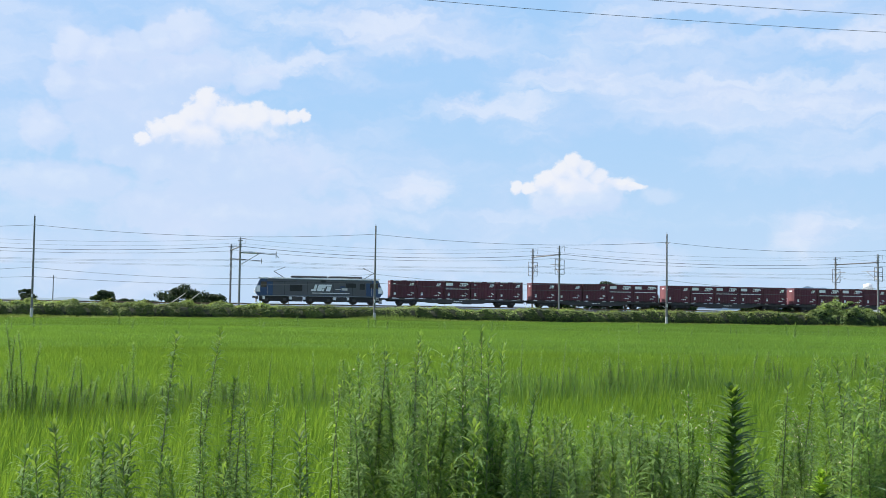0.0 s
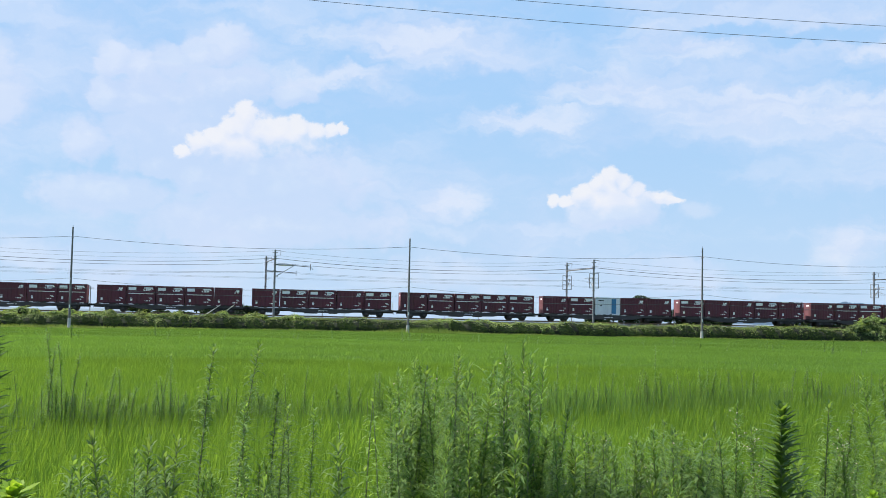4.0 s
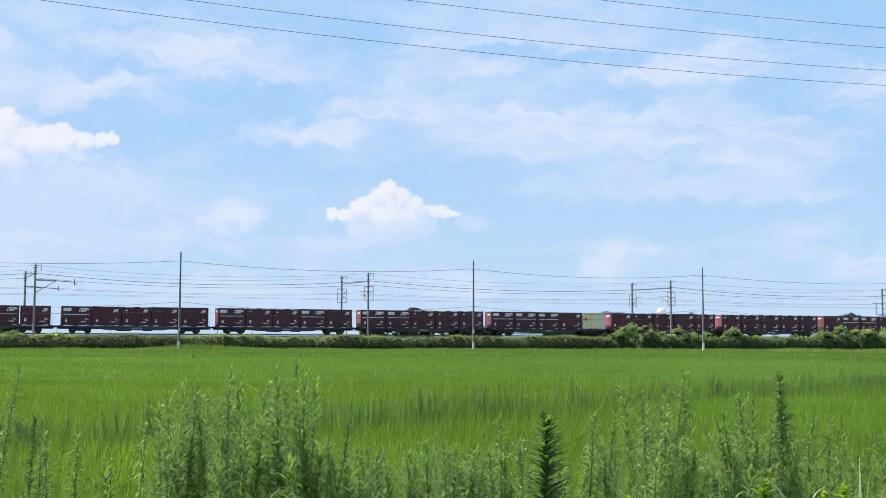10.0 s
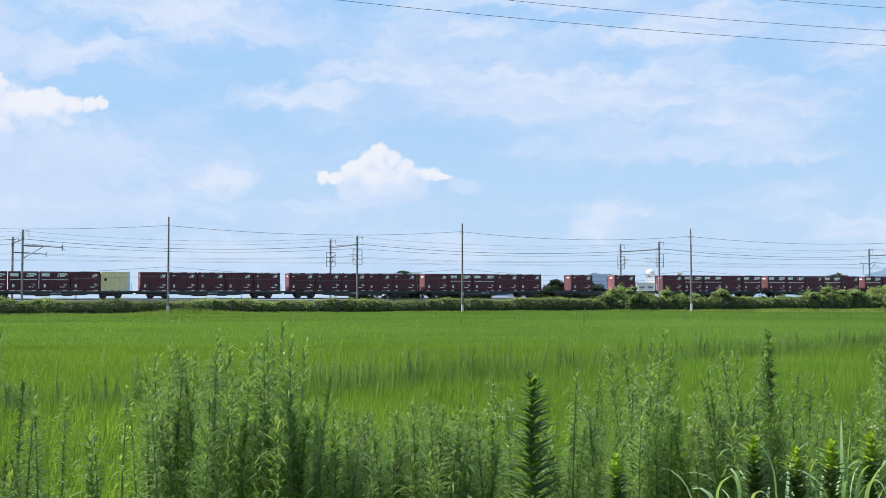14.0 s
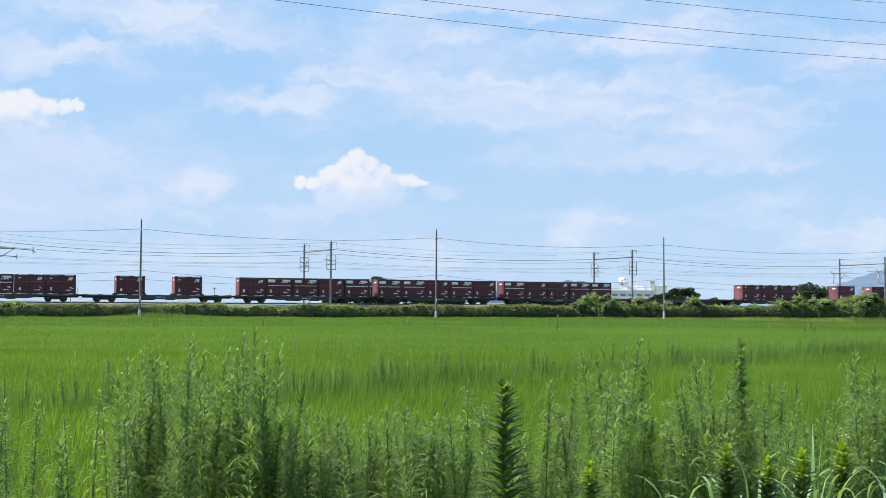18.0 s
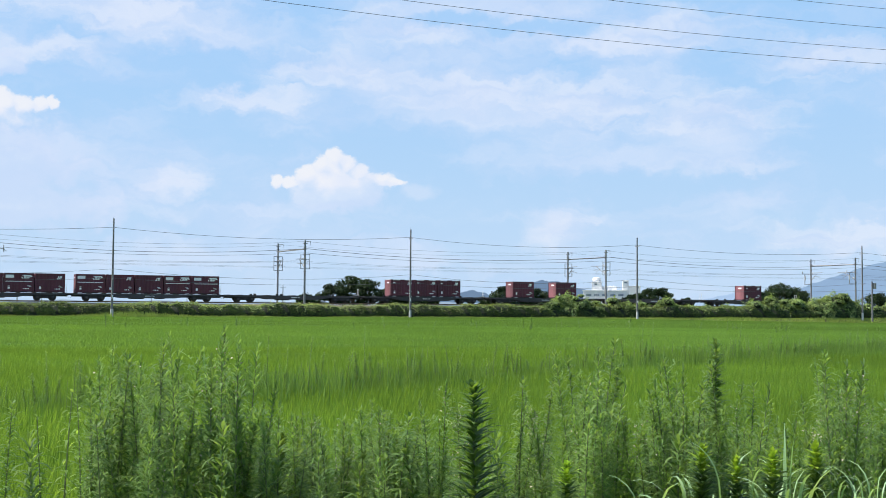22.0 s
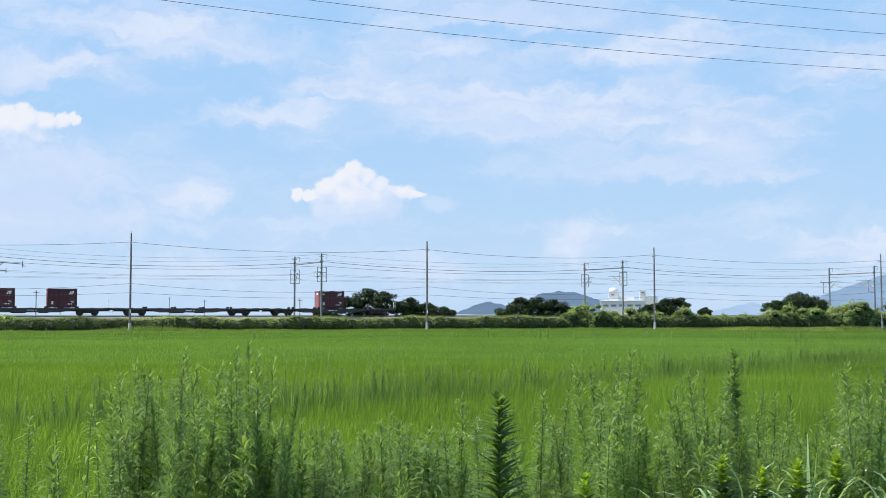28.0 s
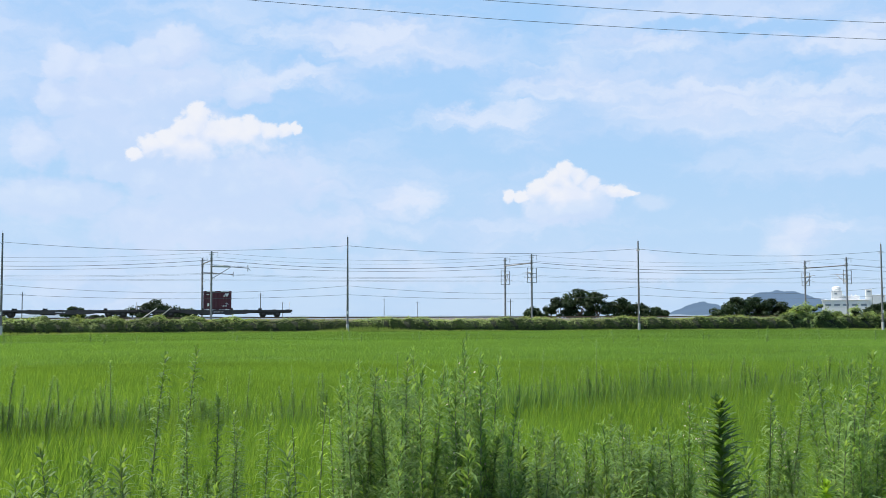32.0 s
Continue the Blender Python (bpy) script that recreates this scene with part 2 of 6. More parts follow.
M_GOLDENROD = leafy("goldenrod_leaf", (0.095, 0.180, 0.056), (0.245, 0.355, 0.125), 0.50, shine=0.22)
M_FLEABANE = leafy("fleabane_leaf", (0.125, 0.230, 0.075), (0.280, 0.405, 0.150), 0.48, shine=0.15)
M_FIR = leafy("stout_weed_leaf", (0.060, 0.125, 0.032), (0.165, 0.260, 0.070), 0.45, shine=0.13)
M_REED = leafy("reed_leaf", (0.29, 0.46, 0.21), (0.47, 0.64, 0.36), 0.35, rough=0.45, shine=0.45)
M_FRESH = leafy("fresh_leaf", (0.15, 0.26, 0.035), (0.36, 0.50, 0.075), 0.5)
M_ROUGH = leafy("rough_grass", (0.18, 0.29, 0.085), (0.32, 0.45, 0.15), 0.55, shine=0.05)
M_SEDGE = leafy("sedge", (0.110, 0.200, 0.064), (0.25, 0.36, 0.13), 0.5, shine=0.05)
M_SEED = paint("weed_seed", (0.46, 0.42, 0.28), 0.9, vary=0.1)
M_HEDGE = leafy("hedge_leaf_shaded", (0.022, 0.046, 0.014), (0.085, 0.128, 0.034), 0.28, patch=0.3, patch_scale=0.3)
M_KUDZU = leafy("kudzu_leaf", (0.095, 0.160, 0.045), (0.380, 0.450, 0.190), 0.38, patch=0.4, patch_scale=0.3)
M_VINE = leafy("vine_leaf", (0.066, 0.125, 0.036), (0.370, 0.455, 0.185), 0.36, patch=0.45, patch_scale=0.35)
# Near-black core: the shade between the leaves is put into its colour.
M_HEDGECORE = paint("shaded_twigs", (0.022, 0.030, 0.012), 0.95, vary=0.3, scale=1.5, bump=0.6)
M_TREE = leafy("tree_leaf", (0.012, 0.030, 0.012), (0.044, 0.070, 0.024), 0.2, patch=0.25, patch_scale=0.3)
M_GRASS = leafy("bank_grass", (0.19, 0.28, 0.075), (0.38, 0.46, 0.16), 0.4, patch=0.2, patch_scale=0.3)


# Backdrop material: haze is put into a colour that glows by itself.
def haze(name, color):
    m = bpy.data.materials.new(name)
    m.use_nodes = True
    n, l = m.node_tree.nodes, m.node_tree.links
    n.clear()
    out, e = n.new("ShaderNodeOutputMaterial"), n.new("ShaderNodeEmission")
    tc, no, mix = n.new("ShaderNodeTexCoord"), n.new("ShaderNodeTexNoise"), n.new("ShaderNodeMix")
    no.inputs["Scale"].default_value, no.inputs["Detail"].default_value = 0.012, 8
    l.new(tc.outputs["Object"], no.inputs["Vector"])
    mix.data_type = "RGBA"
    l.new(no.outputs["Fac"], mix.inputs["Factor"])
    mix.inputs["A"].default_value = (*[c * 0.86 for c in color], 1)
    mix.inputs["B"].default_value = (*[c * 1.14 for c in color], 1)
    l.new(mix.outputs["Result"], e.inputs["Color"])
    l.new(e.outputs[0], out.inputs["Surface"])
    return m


# The farther the backdrop, the more haze is painted into its tint.
M_HILL_NEAR = haze("hill_haze_glow", (0.125, 0.195, 0.30))
M_HILL_FAR = haze("mountain_haze_glow", (0.22, 0.33, 0.49))
M_HILL_FAINT = haze("mountain_thick_haze_glow", (0.31, 0.43, 0.61))
M_TOWN = haze("town_haze_glow", (0.31, 0.40, 0.50))


# ---- ground, field, railway bed ----
def ease(q):
    q = np.clip(q, 0, 1)
    return q * q * (3 - 2 * q)


def drop(along, across):
    """How far the land lies below the near paddy: it falls gently towards the railway, more at both ends."""
    q = np.clip(np.asarray(across, float) / 145.0, 0, 1)
    return -q * (0.28 + 0.25 * ease(-np.asarray(along, float) / 25.0) + 0.75 * ease((np.asarray(along, float) - 70.0) / 75.0))


def ground_sheet():
    n = 130
    xs = np.sign(np.linspace(-1, 1, n)) * np.abs(np.linspace(-1, 1, n)) ** 3 * 4200
    gx, gy = np.meshgrid(xs, xs + 100)
    along, across = gx * CA + gy * SA, -gx * SA + gy * CA
    z = drop(along, across) * (1 - ease((across - 150) / 20)) - 0.02
    v = np.stack([gx, gy, z], -1).reshape(-1, 3)
    i = np.arange(n * n).reshape(n, n)
    f = np.stack([i[:-1, :-1], i[:-1, 1:], i[1:, 1:], i[1:, :-1]], -1).reshape(-1, 4)
    thing("ground", "flat green and brown farmland soil", "ground", kind="structure", data=arrays("ground", v, f, M_SOIL))


ground_sheet()

RICE_TOP = 0.66
FIELD_FAR = 144.5


def canopy():
    """The closed mat of rice leaves under the blade tips, its green darkened for gap shade."""
    s = np.concatenate([np.linspace(-420, -60, 20), np.linspace(-58, 240, 240), np.linspace(250, 520, 16)])
    d = np.concatenate([np.linspace(2.5, 40, 120), np.linspace(41, FIELD_FAR, 110)])
    S, D = np.meshgrid(s, d)
    rng = np.random.default_rng(5)
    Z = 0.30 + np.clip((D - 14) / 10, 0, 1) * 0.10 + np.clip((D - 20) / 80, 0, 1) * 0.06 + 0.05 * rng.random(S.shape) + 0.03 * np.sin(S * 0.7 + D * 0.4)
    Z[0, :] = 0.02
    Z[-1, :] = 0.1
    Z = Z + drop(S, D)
    v = np.stack([S * CA - D * SA, S * SA + D * CA, Z], -1).reshape(-1, 3)
    i = np.arange(S.size).reshape(S.shape)
    f = np.stack([i[:-1, :-1], i[:-1, 1:], i[1:, 1:], i[1:, :-1]], -1).reshape(-1, 4)
    thing("rice_canopy", "dense green mat of rice leaves in a paddy field, darkened for gap shade", "rice field", kind="stuff", data=arrays("rice_canopy", v, f, M_CANOPY, True))


canopy()


def blades(name, label, r0, r1, per_m2, h0, h1, base, width, seg, material, seed, az0=-31.0, az1=43.0, lean=0.35):
    """Upright blades strewn over a ring of the field, in clumps."""
    rng = np.random.default_rng(seed)
    area = 0.5 * radians(az1 - az0) * (r1 * r1 - r0 * r0)
    k = int(area * per_m2)
    r = np.sqrt(rng.uniform(r0 * r0, r1 * r1, k))
    az = np.radians(rng.uniform(az0, az1, k))
    x, y = r * np.sin(az), r * np.cos(az)
    d = -x * SA + y * CA
    keep = (d < FIELD_FAR)
    x, y, r, d = x[keep], y[keep], r[keep], d[keep]
    k = len(x)
    tall = 0.5 + 0.5 * np.sin(x * 0.35 + 1.3 * np.sin(y * 0.21)) * np.cos(y * 0.27)
    h = rng.uniform(h0, h1, k) * (0.86 + 0.22 * tall)
    turn = rng.uniform(0, 2 * np.pi, k)
    ln = lean * rng.uniform(0.2, 1.0, k) * h
    wind = 0.10 * h
    lx, ly = np.cos(turn) * ln + wind, np.sin(turn) * ln
    w = width * rng.uniform(0.7, 1.3, k) * 0.5
    face = rng.uniform(0, np.pi, k)
    wx, wy = np.cos(face) * w, np.sin(face) * w * 0.6
    zb = base + drop(x * CA + y * SA, d)
    if seg == 1:
        v = np.stack([np.stack([x - wx, y - wy, zb], -1), np.stack([x + wx, y + wy, zb], -1), np.stack([x + lx, y + ly, zb + h], -1)], 1)
        f = np.arange(3 * k).reshape(k, 3)
    else:
        mx, my = x + lx * 0.35, y + ly * 0.35
        v = np.stack([np.stack([x - wx * 0.7, y - wy * 0.7, zb], -1), np.stack([x + wx * 0.7, y + wy * 0.7, zb], -1),
                      np.stack([mx + wx, my + wy, zb + h * 0.6], -1), np.stack([mx - wx, my - wy, zb + h * 0.6], -1),
                      np.stack([x + lx, y + ly, zb + h], -1)], 1)
        b = 5 * np.arange(k)[:, None]
        f = np.concatenate([b + [[0, 1, 2]], b + [[0, 2, 3]], b + [[3, 2, 4]]])
    thing(name, label, "rice", kind="stuff", data=arrays(name, v.reshape(-1, 3), f, material))


blades("rice_blades", "bright yellow-green rice leaves standing close by", 3.0, 16.0, 560, 0.30, 0.56, 0.16, 0.011, 2, M_RICE, 11, lean=0.28)
blades("rice_blades", "bright green rice leaves in the paddy", 16.0, 40.0, 380, 0.15, 0.27, 0.37, 0.015, 1, M_RICE, 12, lean=0.4)
blades("rice_blades", "green rice leaves in the wide paddy", 40.0, 85.0, 110, 0.13, 0.23, 0.40, 0.032, 1, M_RICE_FAR, 13)
blades("rice_blades", "even green rice leaves at the far paddy", 85.0, 235.0, 20, 0.12, 0.21, 0.43, 0.07, 1, M_RICE_FAR, 14)

RAIL_Z = EYE + 0.24
TRACK_D = 156.75
TRACK2_D = 160.75
S0, S1 = -700.0, 900.0


def strip(name, label, category, profile, material, kind="structure"):
    """A long bed along the railway with a cross profile in d and z."""
    bm = bmesh.new()
    cuts = [S0 + (S1 - S0) * i / 40 for i in range(41)]
    rows = [[bm.verts.new(tr(s, d, z)) for d, z in profile] for s in cuts]
    for a, b in zip(rows, rows[1:]):
        for i in range(len(profile) - 1):
            bm.faces.new((a[i], a[i + 1], b[i + 1], b[i]))
    ob = thing(name, label, category, kind=kind, data=mesh_of(name, bm, material))
    return ob


strip("railway_embankment", "low grassy railway embankment", "embankment", [(144.3, -1.3), (146.4, 0.05), (149.5, 0.4), (152.0, RAIL_Z - 0.75), (166.0, RAIL_Z - 0.75), (171.0, 0.3), (172.0, -0.1)], M_SOIL)
strip("ballast", "brown-grey ballast bed of a double railway track", "ballast", [(153.9, RAIL_Z - 0.76), (155.0, RAIL_Z - 0.24), (162.5, RAIL_Z - 0.24), (163.6, RAIL_Z - 0.76)], M_BALLAST)
for d in (TRACK_D, TRACK2_D):
    for k in (-0.5335, 0.5335):
        bm = bmesh.new()
        for (d0, d1, z0, z1) in ((d + k - 0.065, d + k + 0.065, RAIL_Z - 0.17, RAIL_Z - 0.14), (d + k - 0.012, d + k + 0.012, RAIL_Z - 0.14, RAIL_Z - 0.04), (d + k - 0.033, d + k + 0.033, RAIL_Z - 0.04, RAIL_Z)):
            v = [bm.verts.new(tr(s, dd, z)) for s in (S0, S1) for dd, z in ((d0, z0), (d1, z0), (d1, z1), (d0, z1))]
            for i in range(4):
                bm.faces.new((v[i], v[(i + 1) % 4], v[4 + (i + 1) % 4], v[4 + i]))
        thing("rail", "rusty brown steel rail on sleepers", "rail", "rails of the double track", "structure", data=mesh_of("rail", bm, M_RAIL))


# ---- leaves on surfaces ----
def leaf_cloud(points, normals, size, rng, droop=0.0, jitter=0.55):
    """Small folded leaves at the points, facing about along the normals."""
    k = len(points)
    nrm = normals + rng.normal(0, jitter, (k, 3))
    nrm /= np.linalg.norm(nrm, axis=1)[:, None] + 1e-9
    ref = rng.normal(0, 1, (k, 3))
    u = np.cross(nrm, ref)
    u /= np.linalg.norm(u, axis=1)[:, None] + 1e-9
    w = np.cross(nrm, u)
    sz = size * rng.uniform(0.6, 1.4, k)[:, None]
    v = np.stack([points - u * sz, points - w * sz * 0.55 + nrm * sz * 0.15, points + u * sz - np.array([0, 0, droop]) * sz, points + w * sz * 0.55 + nrm * sz * 0.15], 1)
    return v.reshape(-1, 3), np.arange(4 * k).reshape(k, 4)


def hedge(name, label, s0, s1, d0, d1, z0, top, seed, material, density, size):
    """A clipped hedge: twig core with an uneven outline, clothed in leaves."""
    rng = np.random.default_rng(seed)
    n = max(8, int((s1 - s0) / 0.8))
    ss = np.linspace(s0, s1, n)
    bump = np.array([0.14 * math.sin(s * 0.37 + seed) + 0.10 * math.sin(s * 1.1) + 0.08 * math.sin(s * 2.7 + 1.0) for s in ss]) + rng.normal(0, 0.05, n)
    ob = thing(name, label, "hedge")
    bm = bmesh.new()
    rows = []
    for s, b in zip(ss, bump):
        t = top + b
        rows.append([bm.verts.new(tr(s, d, z)) for d, z in ((d0 + 0.15, z0), (d0, z0 + 0.5), (d0 + 0.1, z0 + (t - z0) * 0.52), (d0 + 0.5, t - 0.5), (d0 + 1.2, t - 0.1), (d1 - 0.4, t - 0.08), (d1, t - 0.5), (d1, z0))])
    for a, b in zip(rows, rows[1:]):
        for i in range(7):
            bm.faces.new((a[i], a[i + 1], b[i + 1], b[i]))
    bm.faces.new(rows[0][::-1])
    bm.faces.new(rows[-1])
    part("core", bm, M_HEDGECORE, ob, "twiggy inside of the hedge, shade put into its dark colour")
    k = int((s1 - s0) * (top - z0 + 2.6) * density)
    s = rng.uniform(s0, s1, k)
    b = np.interp(s, ss, bump)
    q = rng.uniform(0, 1, k)
    front = q < 0.62
    z = np.where(front, z0 + (top + b - z0) * rng.uniform(0, 1, k) ** 0.65, top + b - 0.05 + rng.normal(0.05, 0.12, k))
    share = (z - z0) / (top + b - z0)
    clump = 0.18 * np.sin(s * 2.1 + 3 * share + seed) + 0.14 * np.sin(s * 4.7 + 5 * share)
    shoulder = 1.15 * np.clip((share - 0.5) / 0.5, 0, 1) ** 1.3
    d = np.where(front, d0 - 0.05 + shoulder + clump * 0.8 + rng.normal(0, 0.08, k), rng.uniform(d0 + 1.1, d1, k))
    pts = np.stack([s * CA - d * SA, s * SA + d * CA, z], -1)
    nd = np.where(front[:, None], np.array([SA, -CA, 0.25])[None], np.array([0, 0, 1.0])[None])
    # Top growth brighter, face darker: sun and shade put into the leaf colours.
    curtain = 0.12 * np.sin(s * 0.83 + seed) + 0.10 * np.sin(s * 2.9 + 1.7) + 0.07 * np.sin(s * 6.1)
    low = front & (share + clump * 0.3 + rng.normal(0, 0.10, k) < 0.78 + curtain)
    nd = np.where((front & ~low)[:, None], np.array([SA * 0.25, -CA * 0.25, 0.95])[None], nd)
    for name, sel, mat, lab in (("foliage", low, material, "dense leaves of the hedge face, darkened as if in shade"), ("fresh_growth", ~low, M_KUDZU, "yellow-green growth on the hedge top, brightened as if sunlit")):
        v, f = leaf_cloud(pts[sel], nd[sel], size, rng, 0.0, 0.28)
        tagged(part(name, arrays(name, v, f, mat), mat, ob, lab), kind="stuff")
    return ob


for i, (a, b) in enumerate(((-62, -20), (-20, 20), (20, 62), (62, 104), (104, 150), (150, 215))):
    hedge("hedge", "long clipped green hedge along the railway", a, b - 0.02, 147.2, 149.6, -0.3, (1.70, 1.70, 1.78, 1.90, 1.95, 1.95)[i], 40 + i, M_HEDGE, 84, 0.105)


def mound(s, d, w, depth, z0, top, seed, label="bright green kudzu vine heaped over bushes", material=None):
    """A heap of climbing vine: overlapping humps, clothed in broad leaves."""
    rng = np.random.default_rng(seed)
    ob = thing("kudzu_mound", label, "vine", "vine heaps along the railway")
    # a broad heap, broken up by many small bulges of shoots
    humps = [(rng.uniform(-0.5, 0.5) * w * 0.62, rng.uniform(-0.3, 0.3) * depth, rng.uniform(0.5, 0.85), 1.0) for _ in range(int(4 + w * 0.6))] + [(0, 0, 0.96, 1.0)]
    humps += [(rng.uniform(-0.5, 0.5) * w * 0.9, rng.uniform(-0.5, 0.1) * depth, rng.uniform(0.35, 1.02), 0.42) for _ in range(int(9 + w * 2.2))]
    P, N = [], []
    bm = bmesh.new()
    for hx, hd, hh, small in humps:
        edge = 1.0 - 0.55 * (abs(hx) / (w * 0.5)) ** 2
        peak = (top - z0) * hh * edge
        if small == 1.0:
            rx, rd, rz, zc = w * rng.uniform(0.13, 0.22), depth * 0.45, peak, z0
        else:
            rx = rng.uniform(0.45, 0.95)
            rd, rz = rx * 0.9, rx * rng.uniform(0.5, 0.8)
            zc = z0 + max(peak - rz, 0.2)
        res = bmesh.ops.create_icosphere(bm, subdivisions=2 if small == 1.0 else 1, radius=0.86)
        for vv in res["verts"]:
            c = vv.co
            vv.co = tr(s + hx + c.x * rx, d + hd + c.y * rd, zc + (max(c.z, 0) if small == 1.0 else c.z) * rz)
        k = int(125 * rx * (rd + rz) * 1.2) + 60
        u = rng.normal(0, 1, (k, 3))
        u /= np.linalg.norm(u, axis=1)[:, None]
        if small == 1.0:
            u[:, 2] = np.abs(u[:, 2])
        else:
            u[:, 2] = np.where(u[:, 2] < -0.2, -u[:, 2], u[:, 2])
        lump = 1 + 0.14 * np.sin(u[:, 0] * 7 + hx * 3) * np.cos(u[:, 1] * 5 + u[:, 2] * 6) + rng.normal(0, 0.07, k)
        ls, ld, lz = s + hx + u[:, 0] * rx * lump, d + hd + u[:, 1] * rd * lump, zc + u[:, 2] * rz * lump
        P.append(np.stack([ls * CA - ld * SA, ls * SA + ld * CA, lz], -1))
        N.append(np.stack([u[:, 0] * CA - u[:, 1] * SA, u[:, 0] * SA + u[:, 1] * CA, u[:, 2] + 0.35], -1))
    tagged(part("tangle", bm, M_HEDGECORE, ob, "inside of the heap, shade put into its dark colour"), kind="stuff")
    v, f = leaf_cloud(np.concatenate(P), np.concatenate(N), 0.125, rng, 0.3, 0.40)
    part("foliage", arrays("foliage", v, f, material or M_VINE), M_VINE, ob)


def s_at(az, d):
    return d * math.tan(radians(az + TURN))


def z_at(az, el, d):
    return EYE + d / math.cos(radians(az + TURN)) * math.tan(radians(el))


MD = 149.9
for i, (az, el, w, dep) in enumerate(((18.4, 0.22, 6.0, 3.0), (19.2, 0.68, 8.0, 3.6), (20.2, 0.42, 7.0, 3.2), (21.6, 0.48, 8.0, 3.2), (22.8, 0.24, 8.0, 3.0), (24.1, 0.45, 6.0, 3.0), (28.2, 0.36, 8.5, 3.0), (29.2, 0.58, 8.0, 3.2),
                                      (30.4, 0.48, 9.0, 3.2), (32.0, 0.76, 12.0, 3.8), (33.2, 0.40, 9.0, 3.2), (34.6, 0.36, 10.0, 3.2), (36.3, 0.42, 10.0, 3.2), (27.1, 0.16, 7.0, 2.8), (26.0, 0.12, 6.0, 2.6), (25.2, 0.10, 5.0, 2.6))):
    mound(s_at(az, MD), MD, w, dep + 0.6, -0.1, z_at(az, el, MD), 70 + i)
for i, (az, el, w) in enumerate(((-22.0, 0.10, 9.0), (-18.2, 0.06, 7.0), (-20.0, 0.05, 7.0), (-16.5, 0.05, 7.0), (-14.8, 0.06, 7.0), (-12.6, 0.12, 7.0), (-11.0, 0.05, 6.0), (-9.2, 0.02, 7.0))):
    mound(s_at(az, MD), MD, w, 2.8, 0.5, z_at(az, el + 0.10, MD), 90 + i, "yellow-green vine spread over the hedge top", M_KUDZU)


for a0, e0, a1, e1 in ((-13.75, -0.17, -12.76, 0.53), (-12.90, -0.13, -12.07, 0.56)):
    D = 151.4
    bm = bmesh.new()
    tube(bm, tr(s_at(a0, D), D, z_at(a0, e0, D)), tr(s_at(a1, D), D, z_at(a1, e1, D)), 0.055, 0.045, 8)
    ob = thing("leaning_stake", "pale grey stake leaning beside the railway", "stake", "leaning stakes")
    part("shaft", bm, M_PALECON, ob)


def bank_grass():
    """Lighter grass between the paddy and the hedge foot."""
    rng = np.random.default_rng(21)
    k = 34000
    s, d = rng.uniform(-70, 230, k), rng.uniform(144.7, 147.2, k)
    tuft = 0.5 + 0.5 * np.sin(s * 0.31) * np.sin(s * 0.083 + 1)
    h = rng.uniform(0.08, 0.32, k) * (0.4 + 0.7 * tuft) + 0.30 * (d < 145.6) + 0.75 * np.exp(-((s - 22) / 6.0) ** 2) * rng.uniform(0.3, 1, k)
    x, y = s * CA - d * SA, s * SA + d * CA
    w = rng.uniform(0.03, 0.09, k)
    lx, ly = rng.normal(0.05, 0.12, k), rng.normal(0, 0.12, k)
    z = np.maximum(np.interp(d, [144.3, 146.4, 147.3], [-1.3, 0.05, 0.12]), drop(s, d))
    v = np.stack([np.stack([x - w, y, z], -1), np.stack([x + w, y, z], -1), np.stack([x + lx, y + ly, z + 0.15 + h], -1)], 1).reshape(-1, 3)
    thing("bank_grass", "light green rough grass below the hedge", "grass", kind="stuff", data=arrays("bank_grass", v, np.arange(3 * k).reshape(k, 3), M_GRASS))


bank_grass()


